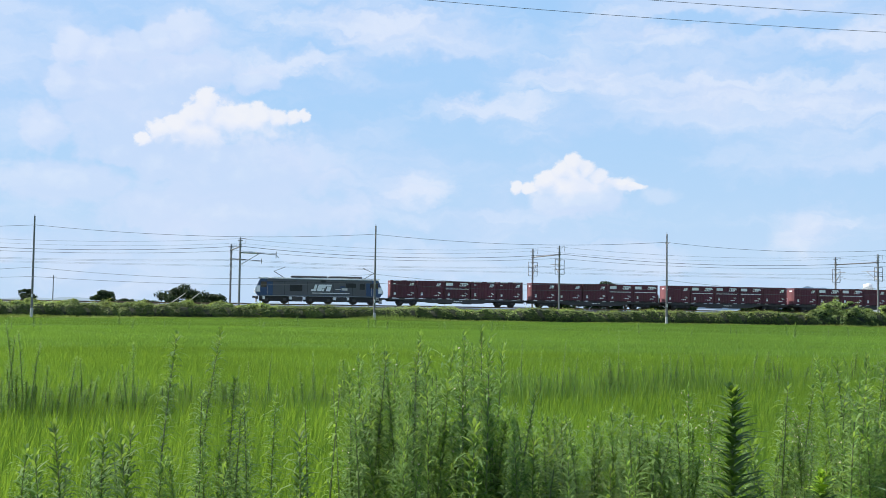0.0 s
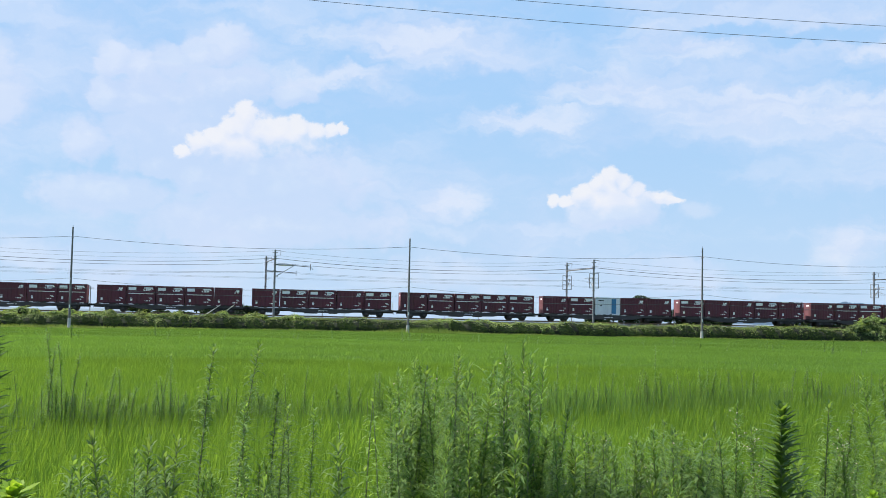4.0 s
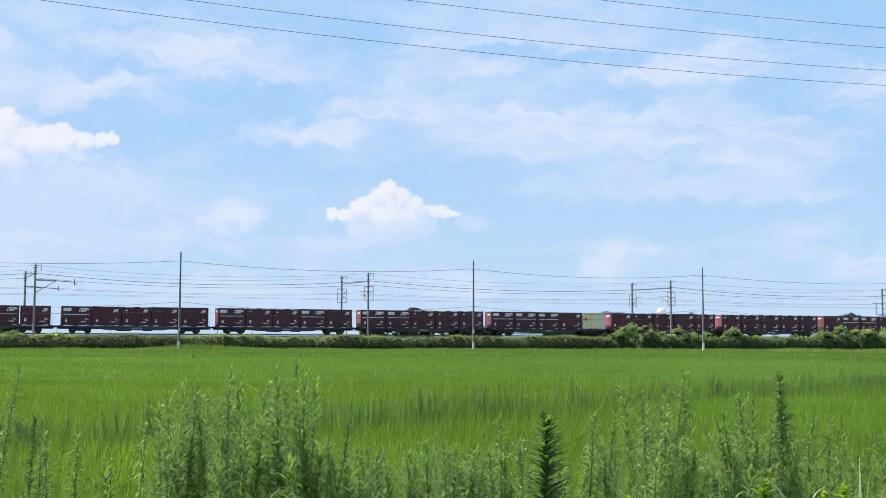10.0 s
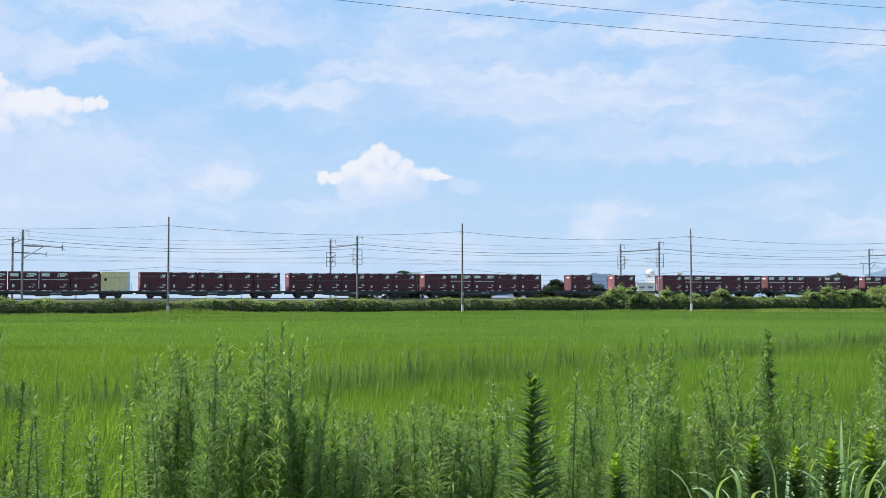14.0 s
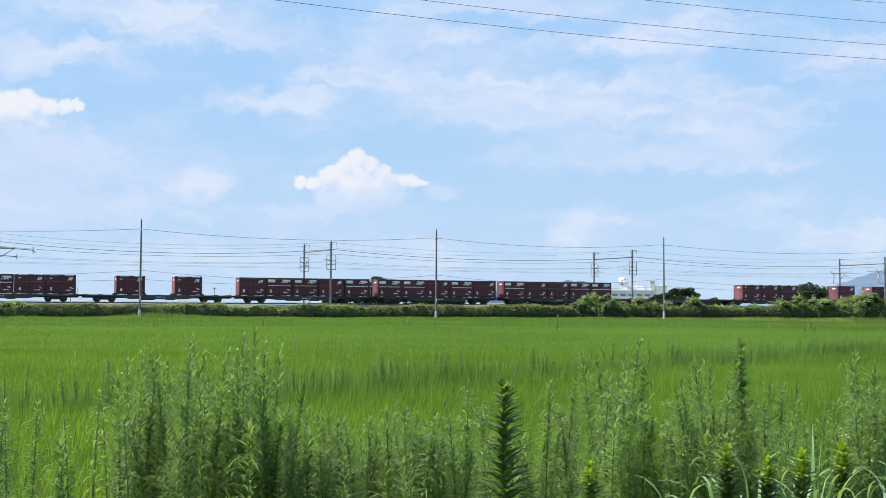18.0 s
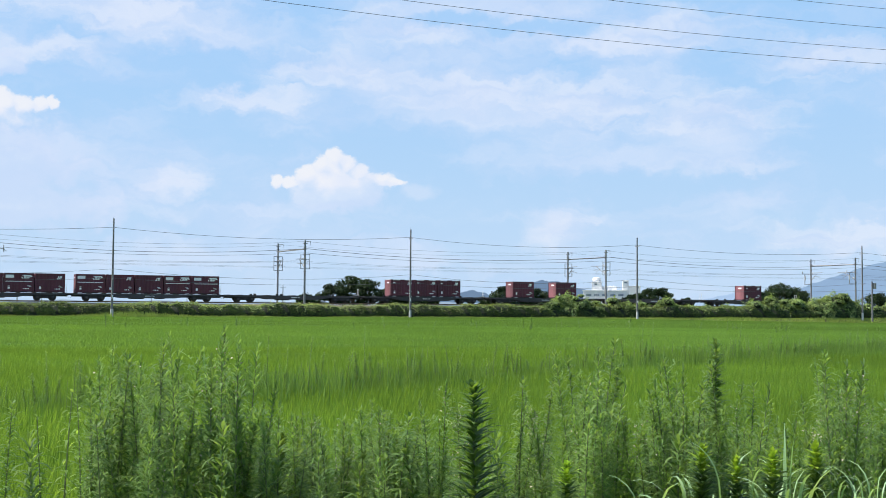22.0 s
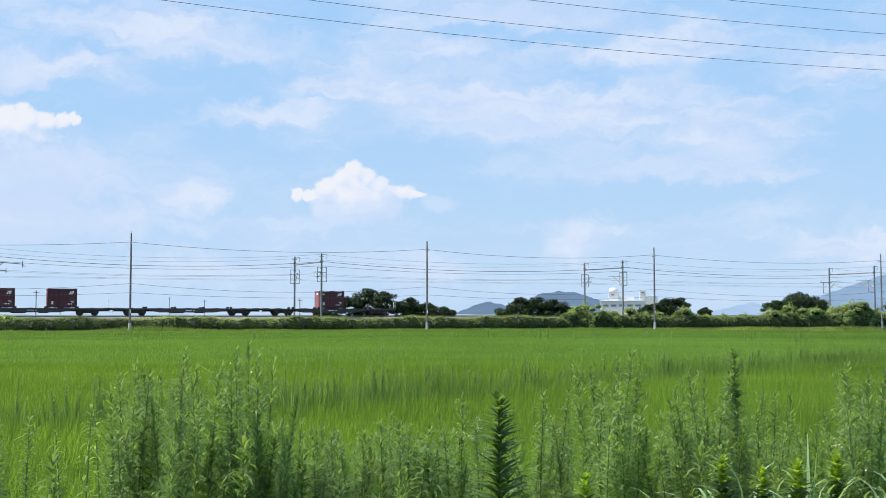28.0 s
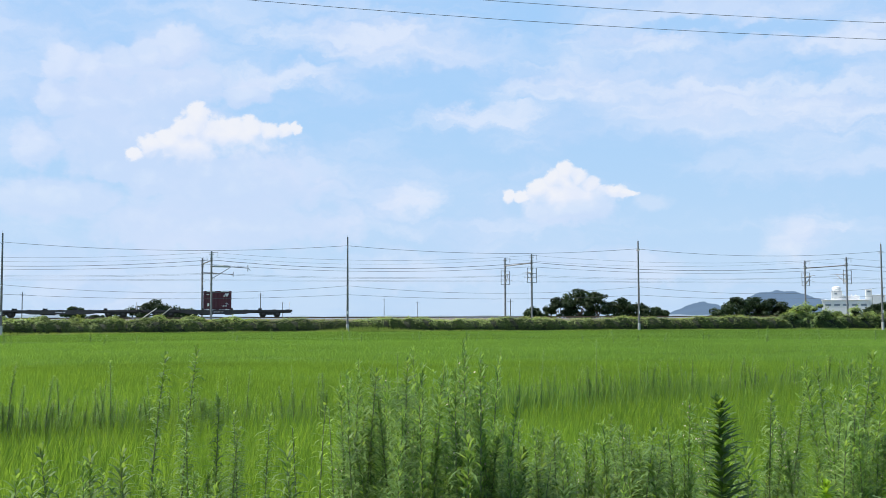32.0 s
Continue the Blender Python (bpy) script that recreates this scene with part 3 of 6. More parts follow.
# ---- trees and far distance ----
def tree(at, height, width, seed, label="dark green broadleaf tree behind the railway", leaf=0.21, name="tree"):
    rng = np.random.default_rng(seed)
    ob = thing(name, label, "tree", m=pose(at.x, at.y, at.z))
    bm = bmesh.new()
    fork = height * 0.35
    tube(bm, (0, 0, -0.3), (0.05 * width, 0, fork), 0.035 * height, 0.022 * height, 7)
    tips = []
    for i in range(6):
        a = 2 * math.pi * i / 6 + rng.uniform(-0.4, 0.4)
        e = Vector((math.cos(a) * width * rng.uniform(0.2, 0.38), math.sin(a) * width * rng.uniform(0.2, 0.35), height * rng.uniform(0.55, 0.82)))
        tube(bm, (0.05 * width, 0, fork * rng.uniform(0.75, 1.0)), e, 0.016 * height, 0.005 * height, 5)
        tips.append(e)
    part("trunk", bm, M_BARK, ob, "brown trunk with limbs")
    P, N = [], []
    # leaf clumps lie in uneven tiers, wide below and narrow above, with gaps between
    balls = [(e, rng.uniform(0.13, 0.19)) for e in tips]
    for i in range(30):
        q = rng.uniform(0.22, 0.97)
        reach = width * 0.5 * (1.0 - max(0.0, (q - 0.45) / 0.55) ** 1.7 * 0.85) * rng.uniform(0.25, 1.0)
        a = rng.uniform(0, 2 * math.pi)
        balls.append((Vector((math.cos(a) * reach, math.sin(a) * reach, height * q * 0.95)), rng.uniform(0.075, 0.15)))
    for c, q in balls:
        flat = rng.uniform(0.42, 0.72)
        rad = np.array([q * width, q * width, min(q * width * flat, height * 0.16)])
        k = int(150 * max(0.45, q * width / 1.2))
        u = rng.normal(0, 1, (k, 3))
        u /= np.linalg.norm(u, axis=1)[:, None]
        rr = rng.uniform(0.55, 1.18, k)[:, None]
        P.append(np.array(c) + u * rad * rr)
        N.append(u * 0.8 + np.array([0, 0, 0.6]))
    P = np.concatenate(P)
    P[:, 2] = np.maximum(P[:, 2], 0.25)
    v, f = leaf_cloud(P, np.concatenate(N), leaf, rng, 0.2)
    part("crown", arrays("crown", v, f, M_TREE), M_TREE, ob, "dense dark leaves in uneven clumps")
    return ob


def tree_at(az, el, r, width, seed, **kw):
    h = high(el, r) - 0.3
    return tree(polar(az, r, 0.3), h, width, seed, **kw)


for i, (az, el, r, w) in enumerate(((6.1, 0.52, 186, 4.5), (7.3, 1.15, 188, 6.0), (8.3, 1.50, 190, 7.0), (9.2, 1.36, 189, 6.0), (10.4, 1.02, 192, 5.5), (11.3, 0.75, 194, 5.5), (12.2, 0.50, 196, 5.0),
                                    (16.0, 1.04, 200, 5.5), (16.9, 0.98, 205, 6.0), (17.7, 0.92, 206, 6.0), (18.3, 0.60, 207, 5.0), (15.4, 0.50, 204, 4.5),
                                    (23.2, 0.98, 218, 5.5), (23.9, 1.08, 220, 5.5), (22.4, 0.62, 217, 4.5), (28.6, 0.80, 234, 6.6), (29.6, 1.24, 238, 8.5), (30.4, 0.95, 240, 7.0), (34.1, 0.74, 254, 7.0), (35.6, 0.8, 260, 7.0), (25.2, 0.50, 226, 3.5))):
    tree_at(az, el, r, w, 200 + i)
for i, (az, el, r, w) in enumerate(((-16.65, 0.70, 190, 4.4), (-15.6, 0.26, 194, 3.2), (-13.0, 0.92, 172, 7.5), (-11.7, 0.60, 178, 7.5), (-20.1, 0.66, 240, 4.0), (-14.6, 0.20, 200, 4.0))):
    tree_at(az, el, r, w, 221 + i)


def ridge(name, label, az0, az1, r, outline, material, seed, category="mountain"):
    """A hill on the skyline: a solid ridge with a rounded section and a rough crest."""
    rng = np.random.default_rng(seed)
    n = 90
    az = np.linspace(az0, az1, n)
    a, e = zip(*outline)
    el = np.interp(az, a, e) + rng.normal(0, 0.012, n) + 0.02 * np.sin(az * 9 + seed)
    el = np.maximum(el, -0.1)
    rows = []
    for k, (dr, q) in enumerate(((-260, -0.05), (-150, 0.45), (-60, 0.85), (0, 1.0), (120, 0.6), (300, -0.05))):
        z = EYE + r * np.tan(np.radians(el)) * q
        rr = r + dr
        rows.append(np.stack([rr * np.sin(np.radians(az)), rr * np.cos(np.radians(az)), z], -1))
    v = np.stack(rows, 0)
    i = np.arange(6 * n).reshape(6, n)
    f = np.stack([i[:-1, :-1], i[:-1, 1:], i[1:, 1:], i[1:, :-1]], -1).reshape(-1, 4)
    thing(name, label, category, kind="structure", data=arrays(name, v.reshape(-1, 3), f, material, True))


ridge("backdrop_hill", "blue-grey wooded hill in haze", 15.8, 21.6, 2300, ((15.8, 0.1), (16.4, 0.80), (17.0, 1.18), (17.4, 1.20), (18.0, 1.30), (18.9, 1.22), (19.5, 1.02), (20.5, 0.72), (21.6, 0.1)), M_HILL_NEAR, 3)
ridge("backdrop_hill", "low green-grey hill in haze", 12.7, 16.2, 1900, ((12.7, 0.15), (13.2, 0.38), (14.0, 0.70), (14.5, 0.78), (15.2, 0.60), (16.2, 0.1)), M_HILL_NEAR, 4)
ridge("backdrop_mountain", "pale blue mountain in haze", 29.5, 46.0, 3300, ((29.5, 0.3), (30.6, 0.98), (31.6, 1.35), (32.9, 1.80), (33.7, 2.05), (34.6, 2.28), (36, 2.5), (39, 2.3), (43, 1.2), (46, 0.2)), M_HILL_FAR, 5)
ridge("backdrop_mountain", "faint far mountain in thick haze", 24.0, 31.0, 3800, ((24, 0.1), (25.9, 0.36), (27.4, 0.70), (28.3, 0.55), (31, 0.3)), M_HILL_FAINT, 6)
# Town strip glows too, with the haze painted into its colour.
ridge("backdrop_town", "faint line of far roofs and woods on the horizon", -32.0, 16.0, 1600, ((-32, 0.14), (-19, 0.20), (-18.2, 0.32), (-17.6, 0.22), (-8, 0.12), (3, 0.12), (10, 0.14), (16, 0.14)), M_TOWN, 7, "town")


def factory():
    """White works building with a stair tower, a tank and a roof house, far behind the railway."""
    R = 560.0
    mid = polar(21.4, R)
    ob = thing("factory_building", "white factory building with roof towers and a round tank", "building", m=pose(mid.x, mid.y, 0, 0, 0, -21.4))
    u = R * radians(1.0)
    z = lambda el: high(el, R)
    part("main_wall", boxes((-1.35 * u, 0.75 * u, 0, 22, 0, z(0.78)), bevel=0.15), M_BUILD, ob)
    part("roof", boxes((-1.38 * u, 0.78 * u, -0.3, 22.3, z(0.78) + 0.01, z(0.78) + 0.5), bevel=0.1), M_BUILD, ob)
    part("upper_floor", boxes((-0.75 * u, 0.35 * u, 4, 18, z(0.78) + 0.52, z(1.02)), bevel=0.1), M_BUILD, ob)
    t = part("stair_tower", boxes((-0.92 * u, -0.42 * u, 2, 8, z(0.78) + 0.52, z(1.26)), bevel=0.1), M_BUILD, ob)
    bm = bmesh.new()
    tube(bm, (-0.68 * u, 5, z(1.26) + 0.02), (-0.68 * u, 5, z(1.40)), 2.1, 2.1, 16)
    bmesh.ops.create_uvsphere(bm, u_segments=16, v_segments=8, radius=2.1, matrix=Matrix.Translation((-0.68 * u, 5, z(1.40))) @ Matrix.Diagonal((1, 1, 0.4, 1)))
    part("water_tank", bm, M_BUILD, ob, "white round water tank", True)
    part("roof_house", boxes((0.62 * u, 0.92 * u, 1, 8, 0, z(1.32)), bevel=0.1), M_BUILD, ob)
    part("annex", boxes((0.93 * u, 1.5 * u, 1, 14, 0, z(1.05)), bevel=0.1), M_BUILD, ob)
    for i in range(5):
        x = (-1.2 + 0.4 * i) * u
        part("window", boxes((x, x + 0.26 * u, -0.06, 0.1, z(0.52), z(0.62))), M_BUILDWIN, ob)
    part("window", boxes((-0.78 * u, -0.66 * u, 1.94, 2.1, z(1.08), z(1.16))), M_BUILDWIN, t)
    part("window", boxes((0.70 * u, 0.84 * u, 0.94, 1.1, z(1.18), z(1.24))), M_BUILDWIN, ob)
    for i in range(4):
        x = (-0.36 + 0.18 * i) * u
        part("railing_post", tubes(((x, 4.2, z(1.02)), (x, 4.2, z(1.10)), 0.12), n=5), M_BUILD, ob)


factory()


# ---- poles and lines ----
def wire(name, label, pts, radius, group="", sag=0.0, steps=12):
    """A hanging line through its supports, each span sagging."""
    cu = bpy.data.curves.new(name, "CURVE")
    cu.dimensions, cu.bevel_depth, cu.bevel_resolution = "3D", radius, 0
    row = []
    for a, b in zip(pts, pts[1:]):
        for i in range(steps):
            q = i / steps
            p = a.lerp(b, q)
            row.append((p.x, p.y, p.z - 4 * sag * q * (1 - q)))
    row.append(tuple(pts[-1]))
    sp = cu.splines.new("POLY")
    sp.points.add(len(row) - 1)
    for p, c in zip(sp.points, row):
        p.co = (*c, 1)
    cu.materials.append(M_WIRE)
    tmp = bpy.data.objects.new(name, cu)
    scene.collection.objects.link(tmp)
    me = bpy.data.meshes.new_from_object(tmp.evaluated_get(bpy.context.evaluated_depsgraph_get()))
    bpy.data.objects.remove(tmp)
    return thing(name, label, "wire", group, data=me)


WP_D = 146.2
WHITE_S = [-66.0, -22.9, 19.6, 60.0, 97.65, 143.0, 188.0]
WHITE_TOP = EYE + 10.6


def utility_pole(s):
    p = tr(s, WP_D)
    ob = thing("utility_pole", "tall slim pale concrete utility pole before the hedge", "utility pole", "line of utility poles", m=pose(p.x, p.y, 0.3, 0, 0, TURN))
    h = WHITE_TOP - 0.3
    part("shaft", tubes(((0, 0, -1.8), (0, 0, h), 0.165, 0.095), n=14), M_CONCRETE, ob)
    part("foot_sleeve", tubes(((0, 0, -1.6), (0, 0, 0.9), 0.195, 0.185), n=14), M_PALECON, ob, "paler sleeve round the foot")
    part("number_plate", boxes((-0.06, 0.06, -0.20, -0.172, 2.2, 2.6)), M_WHITE, ob)
    arm = part("cross_arm", boxes((-0.04, 0.04, -0.55, 0.55, h - 1.35, h - 1.27)), M_STEELPOLE, ob)
    for y in (-0.45, 0.45):
        part("insulator", tubes(((0, y, h - 1.262), (0, y, h - 1.10), 0.05, 0.035), n=8), M_INSUL, arm)
    for z in (6.0 - 0.3, 4.85 - 0.3):
        b = part("bracket", boxes((-0.05, 0.05, -0.42, 0.24, z, z + 0.07)), M_STEELPOLE, ob)
        part("insulator", tubes(((0, -0.36, z + 0.072), (0, -0.36, z + 0.18), 0.045, 0.03), n=8), M_INSUL, b)
    part("top_pin", tubes(((0, 0, h), (0, 0, h + 0.25), 0.025, 0.02), n=6), M_STEELPOLE, ob)
    return ob


for s in WHITE_S:
    utility_pole(s)
wire("overhead_wire", "thin dark upper line on the utility poles", [tr(s, WP_D + 0.45, WHITE_TOP - 1.08) for s in WHITE_S], 0.022, "lines on the utility poles", 0.82)
wire("cable", "thin dark middle line on the utility poles", [tr(s, WP_D - 0.36, 6.2) for s in WHITE_S], 0.018, "lines on the utility poles", 0.95)
wire("cable", "thin dark lower line on the utility poles", [tr(s, WP_D - 0.36, 5.05) for s in WHITE_S], 0.018, "lines on the utility poles", 0.55)

CAT_S = [-95.0, -46.0, 2.3, 46.7, 96.3, 148.1, 200.0, 250.0]
NEAR_D, FAR_D, SKEW = 153.0, 163.0, 1.1
CAT_TOP = EYE + 9.0


def catenary_mast(s, d, kind_i):
    """A railway mast: steel tube, insulator ladder frames and a cantilever over its track."""
    side = 1 if d < 158 else -1
    p = tr(s, d)
    ob = thing("catenary_mast", "grey steel railway mast with insulator frames", "catenary mast", "masts along the railway", m=pose(p.x, p.y, 0.8, 0, 0, TURN))
    h = CAT_TOP - 0.8 - (0.4 if side < 0 and kind_i == 0 else 0.0)
    part("shaft", tubes(((0, 0, -0.5), (0, 0, h), 0.16, 0.12), n=14), M_STEELPOLE, ob)
    for z in (h - 1.3, h - 1.0):
        part("clamp", tubes(((0, 0, z), (0, 0, z + 0.12), 0.22), n=10), M_STEELPOLE, ob)
    part("head_hook", tubes(((0.0, -0.1, h - 0.15), (0.75, -0.1, h - 0.10), 0.03), ((0.75, -0.1, h - 0.10), (0.70, -0.1, h - 0.75), 0.03), n=5), M_STEELPOLE, ob)
    for z in (h - 2.1, h - 2.9, h - 4.4):
        part("clamp", tubes(((0, 0, z), (0, 0, z + 0.09), 0.20), n=10), M_STEELPOLE, ob)
    part("top_arm", boxes((-0.35, 0.35, -0.05, 0.05, h - 0.45, h - 0.37)), M_STEELPOLE, ob)
    if kind_i == 2:
        fr = part("side_bracket", boxes((-2.0, 0.5, -0.05, 0.05, h - 2.75, h - 2.67), (-1.5, -1.42, -0.05, 0.05, h - 4.6, h - 2.75), (-1.5, 0, -0.05, 0.05, h - 4.68, h - 4.6)), M_STEELPOLE, ob, "steel side bracket")
        part("insulator", tubes(((-1.46, -0.06, h - 3.9), (-1.46, -0.06, h - 3.1), 0.13), n=8), M_INSUL, fr)
        part("insulator", tubes(((-2.0, 0, h - 2.66), (-2.0, 0, h - 2.3), 0.09), n=8), M_INSUL, fr)
    if kind_i == 1:
        fr = part("ladder_frame", boxes(*[(-0.66, 0.66, -0.2, -0.15, h - z, h - z + 0.07) for z in (2.0, 2.75, 3.35, 4.05)],
                                        *[(x - 0.035, x + 0.035, -0.205, -0.145, h - 4.05, h - 1.95) for x in (-0.66, 0.66)]), M_STEELPOLE, ob, "rectangular steel frame with rungs")
        for x in (-0.66, 0.66):
            for z in (2.35, 3.7):
                part("insulator", tubes(((x, -0.3, h - z), (x, -0.21, h - z), 0.07), n=6), M_INSUL, fr)
    y1 = side * (3.75 if side > 0 else 2.25)
    arm = part("cantilever", tubes(((0, 0, h - 2.55), (0, y1 + side * 0.6, h - 2.5), 0.045), ((0, 0, h - 4.0), (0, y1 * 0.75, h - 2.55), 0.04), ((0, y1 * 0.35, h - 3.2), (0, y1, h - 3.15), 0.025), n=6), M_STEELPOLE, ob)
    part("insulator", tubes(((0, side * 0.25, h - 2.55), (0, side * 0.75, h - 2.53), 0.08), n=8), M_INSUL, arm)
    part("insulator", tubes(((0, side * 0.3, h - 3.72), (0, side * 0.65, h - 3.36), 0.075), n=8), M_INSUL, arm)
    part("steady_arm", tubes(((0, y1 * 0.62, h - 3.25), (0.5, y1, h - 3.5), 0.022), n=5), M_STEELPOLE, arm)
    return ob


for i, s in enumerate(CAT_S):
    k = 0 if i in (0, 1, 2) else 2 if i == 5 else 1
    catenary_mast(s, NEAR_D, k)
    catenary_mast(s - SKEW, FAR_D, k)
    bm = bmesh.new()
    a, b = Vector((0, 0.0, 0)), Vector((-SKEW, FAR_D - NEAR_D, 0))
    p = tr(s, NEAR_D, CAT_TOP - 1.22)
    ob = thing("portal_beam", "grey steel beam across both tracks between two masts", "beam", "beams over the railway", m=pose(p.x, p.y, p.z, 0, 0, TURN))
    part("beam_tube", tubes((a, b, 0.09), n=8), M_STEELPOLE, ob)
    part("end_clamp", boxes((-0.14, 0.14, 0.16, 0.32, -0.14, 0.14)), M_STEELPOLE, ob)
    part("end_clamp", boxes((-SKEW - 0.14, -SKEW + 0.14, 9.68, 9.84, -0.14, 0.14)), M_STEELPOLE, ob)
    if i in (1, 2):
        # long outrigger arms that carry the branching wires
        arm = thing("outrigger", "long steel outrigger arm with brace on a railway mast", "outrigger", m=trp(s, NEAR_D - 0.2, CAT_TOP - 2.0))
        part("arm", tubes(((0, 0, 0), (2.4, 0.3, -0.05), 0.09), ((2.4, 0.3, -0.05), (4.8, 0.6, -0.2), 0.05), n=8), M_STEELPOLE, arm)
        part("brace", tubes(((0.0, 0, -1.7), (2.5, 0.3, -0.12), 0.05), n=6), M_STEELPOLE, arm)
        part("fork", tubes(((4.8, 0.6, -0.65), (4.8, 0.6, 0.25), 0.05), ((4.8, 0.6, -0.2), (5.15, 0.6, -0.55), 0.04), n=6), M_STEELPOLE, arm)
        part("insulator", tubes(((0.4, 0.05, 0), (2.2, 0.28, -0.04), 0.14, 0.12), n=8), M_INSUL, arm)
        low = thing("outrigger", "shorter steel outrigger arm on a railway mast", "outrigger", m=trp(s - SKEW, FAR_D - 0.2, CAT_TOP - 2.5))
        part("arm", tubes(((0, 0, 0), (2.1, 0.2, -0.05), 0.09), ((2.1, 0.2, -0.05), (4.3, 0.4, -0.2), 0.05), n=8), M_STEELPOLE, low)
        part("fork", tubes(((4.3, 0.4, -0.55), (4.3, 0.4, 0.15), 0.045), n=6), M_STEELPOLE, low)

for d, z, sag, lab, r in ((NEAR_D, CAT_TOP - 0.15, 0.9, "thin grey earth line over the railway masts", 0.013), (NEAR_D - 0.85, CAT_TOP - 1.2, 1.0, "dark feeder line along the railway masts", 0.028), (NEAR_D + 0.3, CAT_TOP - 1.75, 0.8, "dark feeder line along the railway masts", 0.020),
                          (FAR_D, CAT_TOP - 0.2, 0.9, "thin grey earth line over the railway masts", 0.011),
                          (TRACK_D, RAIL_Z + 6.0, 0.5, "messenger line over the near track", 0.011), (TRACK2_D, RAIL_Z + 6.0, 0.5, "messenger line over the far track", 0.011)):
    wire("railway_wire", lab, [tr(s, d, z) for s in CAT_S], r, "lines over the railway", sag)
for d in (TRACK_D, TRACK2_D):
    wire("contact_wire", "straight contact line over a railway track", [tr(s, d, RAIL_Z + 5.1) for s in CAT_S], 0.009, "lines over the railway", 0.02)

for i, (az, el, r) in enumerate(((-18.97, 1.30, 260), (-12.9, 1.0, 300), (-7.7, 1.28, 280), (-6.6, 0.85, 420), (0.2, 0.85, 420), (4.9, 0.95, 260), (-1.5, 1.0, 420), (-24, 1.0, 420))):
    p = polar(az, r)
    ob = thing("far_pole", "thin far utility pole beyond the railway", "utility pole", "far poles", m=pose(p.x, p.y, 0))
    h = high(el, r)
    part("shaft", tubes(((0, 0, -0.3), (0, 0, h), 0.14, 0.09), n=6), M_STEELPOLE, ob)
    part("cross_arm", boxes((-0.7, 0.7, -0.05, 0.05, h - 0.5, h - 0.4)), M_STEELPOLE, ob)

ob = thing("transformer_pole", "grey pole with a transformer can beside the railway", "utility pole", m=pose(*polar(33.8, 200, 0.3), 0, 0, 0))
part("shaft", tubes(((0, 0, -0.5), (0, 0, high(1.2, 200)), 0.16, 0.11), n=8), M_CONCRETE, ob)
part("transformer", tubes(((0.45, 0, high(0.85, 200)), (0.45, 0, high(1.12, 200)), 0.3), n=10), M_STEELPOLE, ob)

# four lines of a nearer power line that pass overhead
LINE_D = 28.0
ends = (-14.0, 38.0)
for s in ends:
    p = tr(s, LINE_D)
    ob = thing("power_pole", "tall grey concrete power pole in the paddy", "utility pole", "poles of the near power line", m=pose(p.x, p.y, 0, 0, 0, TURN))
    part("shaft", tubes(((0, 0, -0.5), (0, 0, 13.4), 0.2, 0.13), n=10), M_CONCRETE, ob)
    for z in (10.64, 11.12, 11.85, 12.50):
        part("cross_arm", boxes((-0.05, 0.05, -0.5, 0.5, z - 0.12, z - 0.06)), M_STEELPOLE, ob)
for up in (8.69, 9.17, 9.90, 10.55):
    z = EYE + up
    wire("power_line", "thin dark power line high above the field", [tr(-66, LINE_D, z), tr(ends[0], LINE_D, z), tr(ends[1], LINE_D, z), tr(90, LINE_D, z)], 0.0065, "near power line", 0.93, 24)


